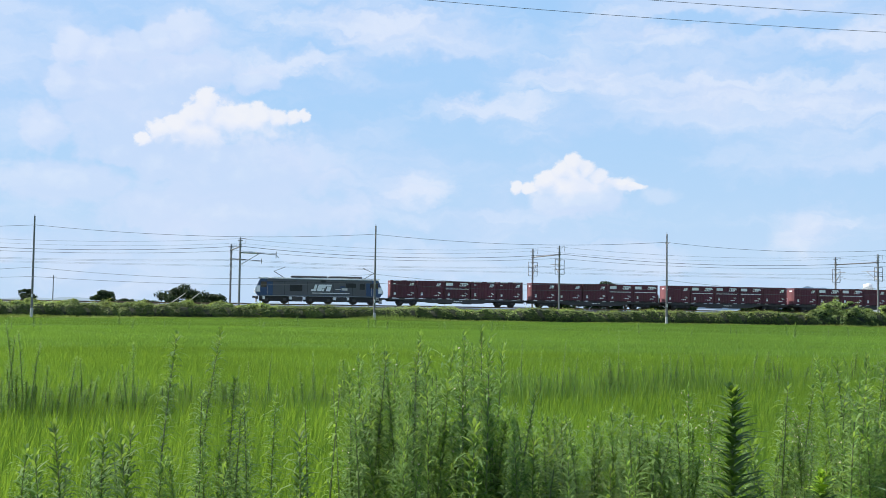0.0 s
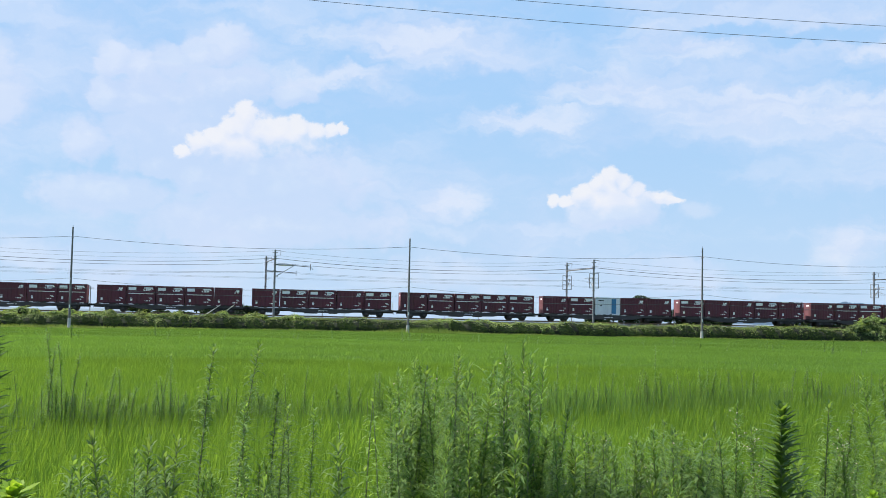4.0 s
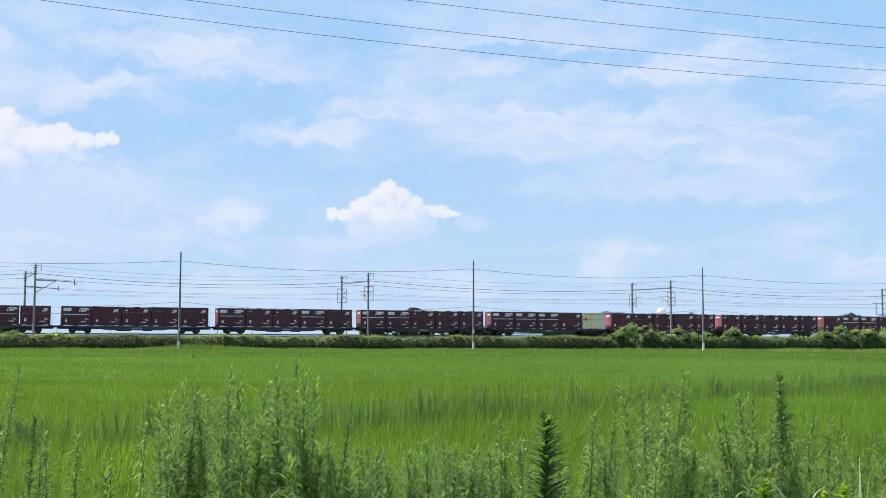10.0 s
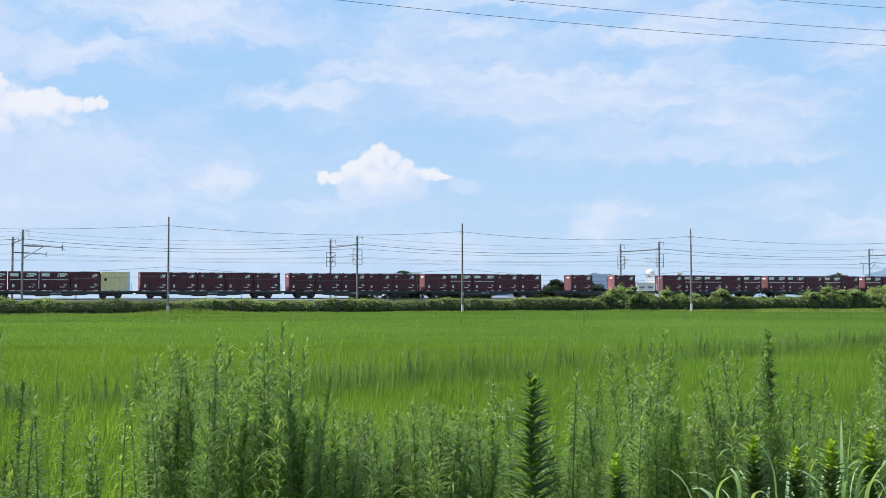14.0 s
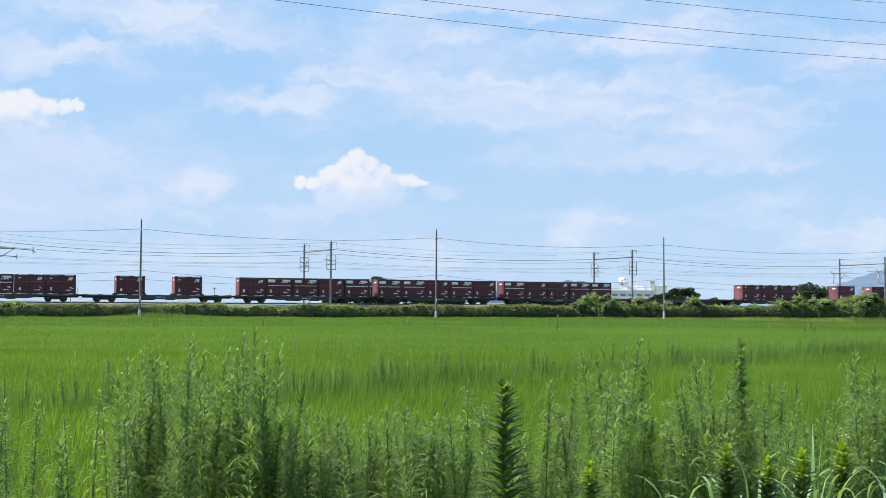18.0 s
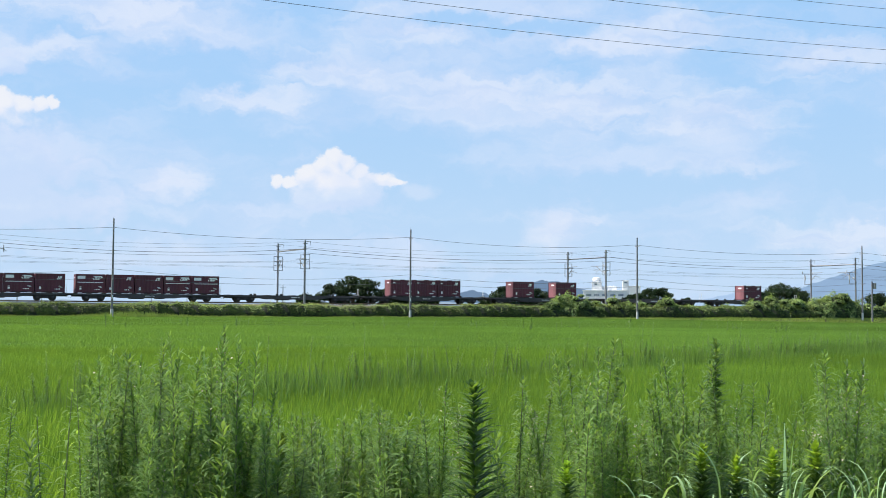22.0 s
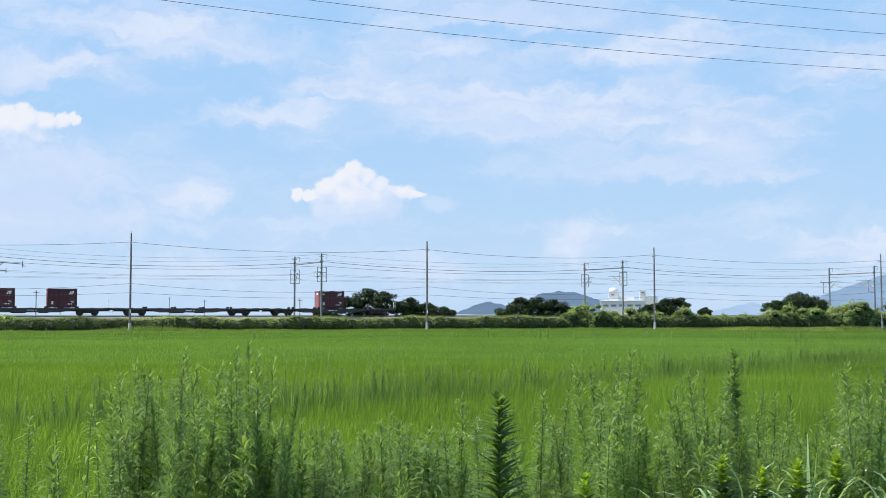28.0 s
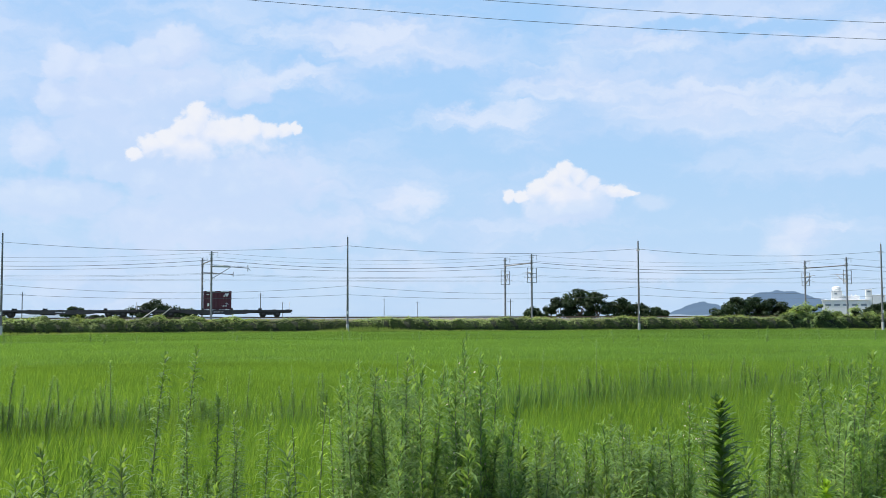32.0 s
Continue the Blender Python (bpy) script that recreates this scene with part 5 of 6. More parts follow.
def flat_wagon():
    ob = thing("container_wagon", "black container flat wagon with fish-bellied side sills", "flat wagon", "wagons of the freight train")
    for y0, y1 in ((-1.18, -1.10), (1.10, 1.18)):
        bm = bmesh.new()
        prof = [(-9.7, 0.98), (9.7, 0.98), (9.7, 0.74), (5.4, 0.74), (3.6, 0.42), (-3.6, 0.42), (-5.4, 0.74), (-9.7, 0.74)]
        prism(bm, prof, y0, y1)
        part("side_sill", bm, M_FRAMEGREY, ob)
    part("deck", boxes((-9.68, 9.68, -1.09, 1.09, 0.82, 0.96)), M_FRAME, ob)
    part("centre_sill", boxes((-9.9, 9.9, -0.28, 0.28, 0.55, 0.81)), M_FRAME, ob)
    for x in (-9.5, -7.67, -3.83, 0.0, 3.83, 7.67, 9.5):
        part("cross_bearer", boxes((x - 0.22, x + 0.22, -1.22, 1.22, 0.965, DECK - 0.002), bevel=0.01), M_FRAME, ob)
    for x in (-5.75, -1.915, 1.915, 5.75):
        for y in (-1.09, 1.09):
            part("container_lock", boxes((x - 0.16, x + 0.16, y - 0.11, y + 0.11, 0.965, 1.20)), M_FRAME, ob)
    bogie(ob, -7.1)
    bogie(ob, 7.1)
    for sg in (-1, 1):
        part("coupler", boxes(tuple(sorted((sg * 9.75, sg * 10.17))) + (-0.14, 0.14, 0.72, 1.0), bevel=0.03), M_FRAME, ob)
        part("end_platform", boxes(tuple(sorted((sg * 9.7, sg * 9.95))) + (-1.1, 1.1, 0.90, 0.96)), M_FRAMEGREY, ob)
        part("brake_hose", tubes(((sg * 9.9, -0.4, 0.72), (sg * 10.05, -0.45, 0.42), 0.03), n=5), M_FRAME, ob)
    part("handrail", tubes(((9.75, -1.05, 0.96), (9.75, -1.05, 2.0), 0.02), ((9.75, -0.45, 0.96), (9.75, -0.45, 2.0), 0.02), ((9.75, -1.05, 2.0), (9.75, -0.45, 2.0), 0.02), ((9.75, -1.05, 1.5), (9.75, -0.45, 1.5), 0.02), n=5), M_WHITE, ob, "thin pale handrail")
    part("data_line", boxes((-0.5, 0.35, -1.19, -1.181, 0.66, 0.74), (0.5, 0.75, -1.19, -1.181, 0.66, 0.74)), M_WHITE, ob)
    part("brake_cylinder", boxes((-2.4, -0.6, -0.8, 0.8, 0.30, 0.54)), M_FRAME, ob)
    part("air_tank", boxes((1.0, 2.2, -0.7, 0.7, 0.32, 0.54), bevel=0.06), M_FRAME, ob)
    return ob


def locomotive():
    ob = thing("electric_locomotive", "dark blue and grey electric freight locomotive", "locomotive")
    prof = [(0.75, 1.05), (0.42, 1.55), (0.40, 1.95), (0.95, 3.30), (1.25, 3.52), (16.95, 3.52), (17.25, 3.30), (17.80, 1.95), (17.78, 1.55), (17.45, 1.05)]
    bm = prism(bmesh.new(), prof, -1.43, 1.43)
    bmesh.ops.bevel(bm, geom=[e for e in bm.edges], offset=0.05, segments=2, affect="EDGES")
    part("body", bm, M_LOCOBLUE, ob, "deep blue body shell")
    part("side_panel", boxes((2.70, 15.50, -1.455, -1.435, 1.20, 3.02)), M_LOCOGREY, ob, "grey flank")
    part("upper_band", boxes((1.9, 16.3, -1.455, -1.435, 3.03, 3.36)), M_LOCOGREY, ob)
    part("roof", boxes((0.80, 17.40, -1.42, 1.42, 3.525, 3.60), bevel=0.02), M_PALEBLUE, ob, "pale grey roof")
    part("roof_edge", boxes((1.0, 17.2, -1.50, -1.44, 3.40, 3.53)), M_WHITE, ob, "pale gutter along the roof")
    part("body_seam", boxes((1.9, 16.3, -1.460, -1.4555, 3.00, 3.04)), M_FRAME, ob)
    for x in (4.3, 7.4, 11.0, 13.6):
        part("panel_seam", boxes((x - 0.02, x + 0.02, -1.460, -1.4555, 1.22, 3.0)), M_FRAME, ob)
    part("skirt_line", boxes((1.2, 17.0, -1.46, -1.436, 1.06, 1.16)), M_LOCOROOF, ob)
    for x0, x1 in ((5.2, 10.1), (10.35, 15.0)):
        part("roof_box", boxes((x0, x1, -1.05, 1.05, 3.605, 3.84), bevel=0.05), M_FRAMEGREY, ob, "dark roof equipment housing")
        part("roof_box_lid", boxes((x0 + 0.05, x1 - 0.05, -1.0, 1.0, 3.845, 3.89), bevel=0.02), M_LOCOROOF, ob)
    for x in (3.6, 16.0):
        sg = 1 if x < 9 else -1
        pan = part("pantograph", tubes(((x - 0.7, -0.5, 3.62), (x + 0.7, -0.5, 3.62), 0.05), ((x - 0.7, 0.5, 3.62), (x + 0.7, 0.5, 3.62), 0.05), ((x - 0.7, -0.5, 3.62), (x - 0.7, 0.5, 3.62), 0.05), ((x + 0.7, -0.5, 3.62), (x + 0.7, 0.5, 3.62), 0.05), n=6), M_FRAME, ob)
        part("lower_arm", tubes(((x + sg * 0.6, 0, 3.66), (x - sg * 0.75, 0, 4.45), 0.05), n=6), M_FRAMEGREY, pan)
        part("upper_arm", tubes(((x - sg * 0.75, 0, 4.45), (x + sg * 0.75, 0, 5.05), 0.035), n=6), M_FRAMEGREY, pan)
        part("collector_head", tubes(((x + sg * 0.75, -0.75, 5.07), (x + sg * 0.75, 0.75, 5.07), 0.05), n=6), M_FRAMEGREY, pan)
        for dx in (-0.6, 0.6):
            part("insulator", tubes(((x + dx, -0.5, 3.52), (x + dx, -0.5, 3.60), 0.08), n=8), M_INSUL, pan)
    # cab ends
    for sg, x in ((1, 0.0), (-1, 18.2)):
        X = lambda a: x + sg * a
        q = lambda a, b: tuple(sorted((X(a), X(b))))
        bm = bmesh.new()
        for y0, y1 in ((-1.2, -0.05), (0.05, 1.2)):
            v = [bm.verts.new((X(a), yy, z)) for a, yy, z in ((0.435, y0, 2.12), (0.435, y1, 2.12), (0.86, y1, 3.12), (0.86, y0, 3.12))]
            bm.faces.new(v)
            b = [bm.verts.new((X(a), yy, z)) for a, yy, z in ((0.50, y0, 2.12), (0.50, y1, 2.12), (0.92, y1, 3.12), (0.92, y0, 3.12))]
            bm.faces.new(b[::-1])
            for i in range(4):
                bm.faces.new((v[i], v[(i + 1) % 4], b[(i + 1) % 4], b[i]))
        part("windscreen", bm, M_GLASS, ob)
        part("cab_window", boxes(q(1.05, 1.85) + (-1.452, -1.436, 2.25, 3.0)), M_GLASS, ob)
        part("cab_door", boxes(q(2.05, 2.62) + (-1.456, -1.436, 1.2, 3.0)), M_LOCOBLUE, ob)
        part("grab_rail", tubes(((X(1.96), -1.49, 1.25), (X(1.96), -1.49, 2.4), 0.02), n=5), M_ROOFSTEEL, ob)
        part("cab_corner", boxes(q(0.50, 1.0) + (-1.452, -1.436, 1.60, 2.45)), M_WHITE, ob, "pale corner panel")
        part("front_panel", boxes(q(0.30, 0.415) + (-1.40, 1.40, 1.45, 2.0), bevel=0.02), M_WHITE, ob, "pale front panel")
        for y in (-0.95, 0.95):
            part("headlight", boxes(q(0.27, 0.298) + (y - 0.18, y + 0.18, 1.64, 1.82)), M_LAMP, ob)
        part("buffer_beam", boxes(q(0.45, 0.75) + (-1.35, 1.35, 0.62, 1.02), bevel=0.03), M_FRAMEGREY, ob)
        part("snow_plough", boxes(q(0.40, 0.62) + (-1.2, 1.2, 0.16, 0.60), bevel=0.03), M_ROOFSTEEL, ob, "grey rail guard")
        part("coupler", boxes(q(0.0, 0.44) + (-0.14, 0.14, 0.74, 1.02), bevel=0.03), M_FRAME, ob)
        part("step", boxes(q(0.9, 1.4) + (-1.4, -1.1, 0.45, 0.50), q(0.9, 1.4) + (-1.4, -1.1, 0.75, 0.80)), M_FRAMEGREY, ob)
    for x0, x1, z0, z1 in ((5.0, 6.7, 1.75, 2.6), (12.7, 14.1, 2.35, 2.95), (14.6, 15.3, 2.1, 2.9), (16.0, 16.6, 2.2, 2.9), (9.2, 9.9, 2.98, 3.3)):
        part("vent_grille", boxes((x0, x1, -1.463, -1.456, z0, z1)), M_FRAME, ob)
    for k in range(6):
        part("louvre", boxes((11.9, 12.6, -1.468, -1.456, 1.75 + k * 0.14, 1.82 + k * 0.14)), M_LOCOBLUE, ob)
    bm = bmesh.new()
    for r in ((7.85, 8.55, 1.80, 2.06), (8.25, 8.60, 2.10, 2.72), (8.66, 9.30, 1.80, 2.72), (9.36, 9.85, 2.20, 2.72), (9.36, 9.62, 1.80, 2.16), (9.92, 10.70, 2.46, 2.72), (9.92, 10.50, 1.80, 2.40)):
        slanted(bm, *r, -1.470, 0.3, 0.014)
    part("badge", bm, M_WHITE, ob, "large white badge of blocks")
    part("stripe", boxes((8.0, 13.2, -1.468, -1.456, 1.48, 1.58)), M_WHITE, ob, "white stripe under the badge")
    part("number_bars", boxes((11.25, 12.0, -1.469, -1.456, 2.02, 2.14), (12.1, 12.9, -1.469, -1.456, 1.95, 2.25)), M_ROOFSTEEL, ob, "pale bars in place of figures")
    for cx in (3.1, 9.1, 15.1):
        fr = part("bogie", boxes((cx - 2.25, cx + 2.25, -1.18, -1.02, 0.34, 1.03), (cx - 2.05, cx + 2.05, 1.02, 1.18, 0.42, 0.98), (cx - 0.6, cx + 0.6, -1.15, 1.15, 0.34, 1.04), bevel=0.04), M_FRAME, ob)
        for dx in (-1.25, 1.25):
            for y in (-0.62, 0.62):
                part("wheel", tubes(((cx + dx, y - 0.065, 0.56), (cx + dx, y + 0.065, 0.56), 0.56), n=24), M_WHEEL, fr)
            part("axle_box", boxes((cx + dx - 0.24, cx + dx + 0.24, -1.26, -1.185, 0.36, 0.76), bevel=0.04), M_FRAMEGREY, fr)
            part("sand_box", boxes((cx + dx * 1.62 - 0.2, cx + dx * 1.62 + 0.2, -1.3, -1.0, 0.62, 1.02), bevel=0.03), M_ROOFSTEEL if dx > 0 else M_FRAMEGREY, fr)
    # Added white boxes paint bright highlights under the body.
    for x in (1.5, 5.15, 7.0, 11.2, 13.0, 16.7):
        part("sand_pipe", boxes((x - 0.16, x + 0.16, -1.40, -1.30, 0.60, 1.0), bevel=0.02), M_WHITE, ob, "white box under the body, added as a highlight")
    for x0, x1 in ((5.4, 6.8), (11.4, 12.8)):
        part("underfloor_box", boxes((x0, x1, -1.3, 1.3, 0.35, 1.02), bevel=0.05), M_FRAMEGREY, ob)
    return ob


LOADS = ["edged plain striped edged edged", "plain plain plain striped striped", "plain striped striped striped plain", "plain striped striped plain striped", "plain striped striped striped striped",
         "plain striped white plain plain", "striped plain plain striped edged", "plain striped striped edged striped", "striped edged plain striped plain", "striped plain edged plain plain",
         "striped edged edged striped plain", "striped striped edged edged edged", "striped striped striped plain cream", "plain edged edged plain edged", "edged edged edged edged edged",
         "plain striped striped edged edged", "- edged - edged -", "plain striped striped plain striped", "striped striped plain striped plain", "striped plain plain striped striped",
         "- - - - -", "- edged edged edged -", "- plain - plain -", "- - - - -", "- - edged - -"]


def rake_end(t):
    """Where the first wagon's load ends along the railway: the train slows on its way."""
    return 42.08 - 21.944 * t + 0.19366 * t * t - 0.00042366 * t ** 3


TRAIN = []
loco = locomotive()
TRAIN.append((loco, -37.95, 0.0))
wagon_1 = flat_wagon()
BOX = {k: container(k) for k in ("plain", "edged", "striped", "white", "cream")}
used = set()
for k, load in enumerate(LOADS):
    mid = WAGON_PITCH * k - 9.52
    w = wagon_1 if k == 0 else copy_thing(wagon_1, pose(0, 0, 0))
    if load == "- - - - -":
        w["label"] = "empty black container flat wagon with bare deck"
    TRAIN.append((w, mid, 0.0))
    for j, style in enumerate(load.split()):
        if style == "-":
            continue
        c = copy_thing(BOX[style], pose(0, 0, 0)) if style in used else BOX[style]
        used.add(style)
        TRAIN.append((c, mid + (j - 2) * 3.83, DECK))


# ---- weeds ----
def leaf_strip(V, F, base, az, up, length, width, droop):
    """One narrow leaf: four cross lines from its base to the tip, bending down."""
    k = len(V)
    dx, dy = math.cos(az), math.sin(az)
    sx, sy = -dy, dx
    for q, w in ((0.0, 0.35), (0.35, 1.0), (0.7, 0.75)):
        o = length * q * math.cos(up)
        z = length * q * math.sin(up) - droop * length * q * q
        cx, cy, cz = base[0] + dx * o, base[1] + dy * o, base[2] + z
        V.append((cx + sx * width * w * 0.5, cy + sy * width * w * 0.5, cz + width * 0.2 * w))
        V.append((cx - sx * width * w * 0.5, cy - sy * width * w * 0.5, cz + width * 0.2 * w))
    o, z = length * math.cos(up), length * math.sin(up) - droop * length
    V.append((base[0] + dx * o, base[1] + dy * o, base[2] + z))
    V.append((base[0] + dx * o * 0.98, base[1] + dy * o * 0.98, base[2] + z))
    for a in (0, 2, 4):
        F.append((k + a, k + a + 1, k + a + 3, k + a + 2))


def stalk(bm, pts, r0, r1, n=5):
    """One unbroken tapering stalk through the points."""
    rings = []
    for i, p in enumerate(pts):
        r = r0 + (r1 - r0) * i / (len(pts) - 1)
        rings.append([bm.verts.new((p[0] + r * math.cos(6.2832 * k / n), p[1] + r * math.sin(6.2832 * k / n), p[2])) for k in range(n)])
    for a, b in zip(rings, rings[1:]):
        for k in range(n):
            bm.faces.new((a[k], a[(k + 1) % n], b[(k + 1) % n], b[k]))
    bm.faces.new(rings[-1])


def weed(name, label, height, leaf_len, leaf_w, per_m, material, seed, plume=0, bend=0.06, seeds=0, start=0.25, tip=0.86, rise=0.62, fresh=1.1, taper=0.3, droop=0.55):
    """A single-stemmed weed: leaves in a spiral that rise and droop, a tuft at the tip; fresh tells where young leaves begin."""
    rng = random.Random(seed)
    ob = thing(name, label, "weed", "weeds at the field edge")
    bm = bmesh.new()
    bx, by = rng.uniform(-bend, bend), rng.uniform(-bend, bend)
    at = lambda q: (bx * q * q * height, by * q * q * height, q * height)
    stalk(bm, [at(i / 7) for i in range(8)], 0.0075, 0.0018)
    V, F, SV, SF, PV, PF, YV, YF = [], [], [], [], [], [], [], []
    count = int(per_m * height)
    for i in range(count):
        q = start + (1 - start) * (i + rng.random()) / count
        b = at(q)
        young = max(0.0, (q - tip) / (1 - tip))
        ln = leaf_len * (0.75 + taper * (1 - q)) * (1 - 0.45 * young) * rng.uniform(0.7, 1.2)
        to_v, to_f = (YV, YF) if q > fresh else (V, F)
        leaf_strip(to_v, to_f, b, i * 2.399 + rng.uniform(-0.3, 0.3), rise + 0.55 * young + rng.uniform(-0.25, 0.25), ln, leaf_w * rng.uniform(0.7, 1.25), (droop - 0.6 * droop * young) * rng.uniform(0.5, 1.4))
    for i in range(plume):
        q = 0.42 + 0.56 * i / plume
        b = at(q)
        az, ln = i * 2.399, (0.045 + 0.20 * (1 - q)) * height * rng.uniform(0.6, 1.1)
        up = 1.0 + rng.uniform(-0.2, 0.2)
        e = (b[0] + math.cos(az) * ln * math.cos(up), b[1] + math.sin(az) * ln * math.cos(up), b[2] + ln * math.sin(up))
        leaf_strip(PV, PF, b, az, up, ln, 0.004, 0.0)
        for j in range(9):
            p = tuple(b[a] + (e[a] - b[a]) * (j + 0.6) / 9 for a in range(3))
            leaf_strip(PV, PF, p, rng.uniform(0, 6.28), rng.uniform(0.1, 1.0), 0.05 * rng.uniform(0.6, 1.5), leaf_w * 0.75, 0.3)
        for j in range(seeds):
            p = tuple(b[a] + (e[a] - b[a]) * (0.35 + 0.75 * j / seeds) + rng.uniform(-0.016, 0.016) for a in range(3))
            leaf_strip(SV, SF, p, rng.uniform(0, 6.28), 0.9, 0.011, 0.008, 0.0)
    part("stem", bm, M_STEM, ob)
    tagged(part("leaves", arrays("leaves", V, F, material), material, ob), kind="stuff")
    if YV:
        tagged(part("young_leaves", arrays("young_leaves", YV, YF, M_FRESH), M_FRESH, ob, "bright yellow-green young leaves at the tip"), kind="stuff")
    if PV:
        tagged(part("plume", arrays("plume", PV, PF, material), material, ob, "branching plume of small leaves"), kind="stuff")
    if SV:
        tagged(part("seed_fluff", arrays("seed_fluff", SV, SF, M_SEED), M_SEED, ob, "pale seed heads"), kind="stuff")
    return ob


GOLD = "tall dark green goldenrod weed with drooping narrow leaves"
FLEA = "tall grey-green fleabane weed with fine leaves and plume"
KINDS = {}
VARIANTS = {"gold": 4, "flea": 5, "fir": 2, "thin": 2, "bush": 3, "brush": 3, "bare": 1, "fluff": 2, "green": 2}
FULL = {"thin": 1.2, "bush": 1.0}
for i in range(4):
    KINDS["gold", i] = weed("goldenrod_weed", GOLD, 1.5, 0.105, 0.0110, 160, M_GOLDENROD, 300 + i, start=0.35, tip=0.94, rise=0.62, droop=0.55, taper=0.7)
for i in range(5):
    KINDS["flea", i] = weed("fleabane_weed" if i < 3 else "horseweed", FLEA if i < 3 else "tall pale green horseweed with feathery top", 1.5, 0.110, 0.0080, 150, M_FLEABANE, 320 + i, (22, 30, 0, 34, 10)[i], 0.08, 2 if i == 0 else 0, rise=0.85, start=0.32, taper=0.5)
for i in range(2):
    KINDS["fir", i] = weed("goldenrod_weed", "stout dark goldenrod weed with dense broad leaves", 1.5, 0.105, 0.0165, 280, M_FIR, 340 + i, bend=0.03, tip=0.95, rise=0.60, taper=1.7, droop=0.22, start=0.35)
for i in range(2):
    KINDS["thin", i] = weed("slim_weed", "slim light green weed stalk with short leaves", 1.2, 0.085, 0.011, 75, M_ROUGH, 350 + i, bend=0.05, rise=0.4, tip=0.93)
for i in range(3):
    KINDS["bush", i] = weed("young_goldenrod", "young goldenrod weed with a tuft of arching leaves", 1.0, 0.140, 0.0120, 165, M_GOLDENROD, 360 + i, tip=0.93, rise=0.80, droop=0.60, start=0.3, taper=0.6)
for i in range(3):
    KINDS["brush", i] = weed("goldenrod_weed", "slender goldenrod weed with short dense leaves and a blunt tip", 1.5, 0.100, 0.012, 120, M_FLEABANE, 365 + i, bend=0.05, tip=0.97, rise=0.8, taper=0.25, start=0.25)
KINDS["bare", 0] = weed("goldenrod_weed", "tall goldenrod weed on a bare stem with a leafy head", 1.5, 0.085, 0.0110, 185, M_GOLDENROD, 370, start=0.68, tip=0.96, bend=0.02, rise=0.6, taper=1.6, droop=0.35)
for i in range(2):
    KINDS["fluff", i] = weed("fleabane_weed", "grey-green fleabane weed covered in pale seed heads", 1.5, 0.10, 0.0080, 170, M_FLEABANE, 372 + i, 34, 0.06, 9, rise=0.8)
for i in range(2):
    KINDS["green", i] = weed("goldenrod_weed", "stout goldenrod weed with a bright young tip", 1.5, 0.075, 0.0140, 330, M_FIR, 376 + i, bend=0.02, tip=0.97, rise=0.72, fresh=0.935, taper=2.6, start=0.55, droop=0.35)
taken = set()
SWAY = []


def plant(kind, az, el, r, rng, ground=0.15, lean=4.0, wide=1.0):
    """Set a weed so that its tip stands at that elevation."""
    src = KINDS[kind]
    h = high(el, r) - ground
    k = max(0.25, h / FULL.get(kind[0], 1.5))
    p = polar(az, r, ground)
    m = pose(p.x, p.y, p.z, rng.uniform(-lean, lean), rng.uniform(-lean, lean), rng.uniform(0, 360))
    ob = copy_thing(src, m) if kind in taken else src
    ob.matrix_basis = m
    ob.scale = ((0.5 + 0.5 * k) * wide, (0.5 + 0.5 * k) * wide, k)
    taken.add(kind)
    return ob


def pick(kind, rng):
    return kind, rng.randrange(VARIANTS[kind])


rng = random.Random(77)
# stalks that stand out one by one: azimuth and elevation of the tip, by kind
STAND_OUT = {"gold": ((-13.87, -1.75), (-12.12, -1.45), (-10.35, -3.9), (-9.22, -4.6), (-8.16, -4.75), (-11.6, -4.6), (-10.0, -5.4), (9.49, -5.45), (16.71, -3.7), (17.55, -3.8), (19.55, -3.6), (20.5, -1.75), (20.1, -2.6), (22.9, -5.0), (27.2, -2.8), (28.0, -3.85), (32.07, -2.15), (33.7, -3.4)),
             "bush": ((-20.1, -7.3), (-17.7, -6.2), (-16.35, -6.35), (-15.16, -6.5), (-18.7, -7.6), (-14.4, -7.2), (-6.6, -6.6), (4.9, -6.6)),
             "flea": ((-3.55, -2.2), (-2.53, -3.3), (-1.97, -2.45), (-0.69, -2.4), (-0.21, -1.6), (1.79, -1.55), (2.36, -1.25), (3.02, -2.1), (3.62, -4.05), (4.48, -4.9), (12.7, -3.85), (24.43, -3.1), (25.3, -2.55), (23.93, -3.95), (32.45, -2.65)),
             "thin": ((-5.5, -4.2), (-4.5, -4.45), (-6.3, -5.4)), "fluff": ((14.06, -5.0), (21.85, -5.5), (31.41, -5.1), (30.9, -5.6), (18.6, -5.0), (8.0, -6.7)), "fir": ((14.86, -4.05), (-24.0, 0.35)), "bare": ((26.61, -1.7),),
             "green": ((25.44, -6.8), (27.73, -7.4), (31.02, -6.6), (29.06, -7.0), (19.2, -7.9))}
REACH = {"fir": (4.6, 5.0), "bush": (5.2, 5.8), "green": (3.9, 4.3)}
for kind, spots in STAND_OUT.items():
    for az, el in spots:
        SWAY.append(plant(pick(kind, rng), az, el, rng.uniform(*REACH.get(kind, (5.8, 6.8))), rng, lean=1.0, wide=1.45 if kind == "fir" else 1.2))
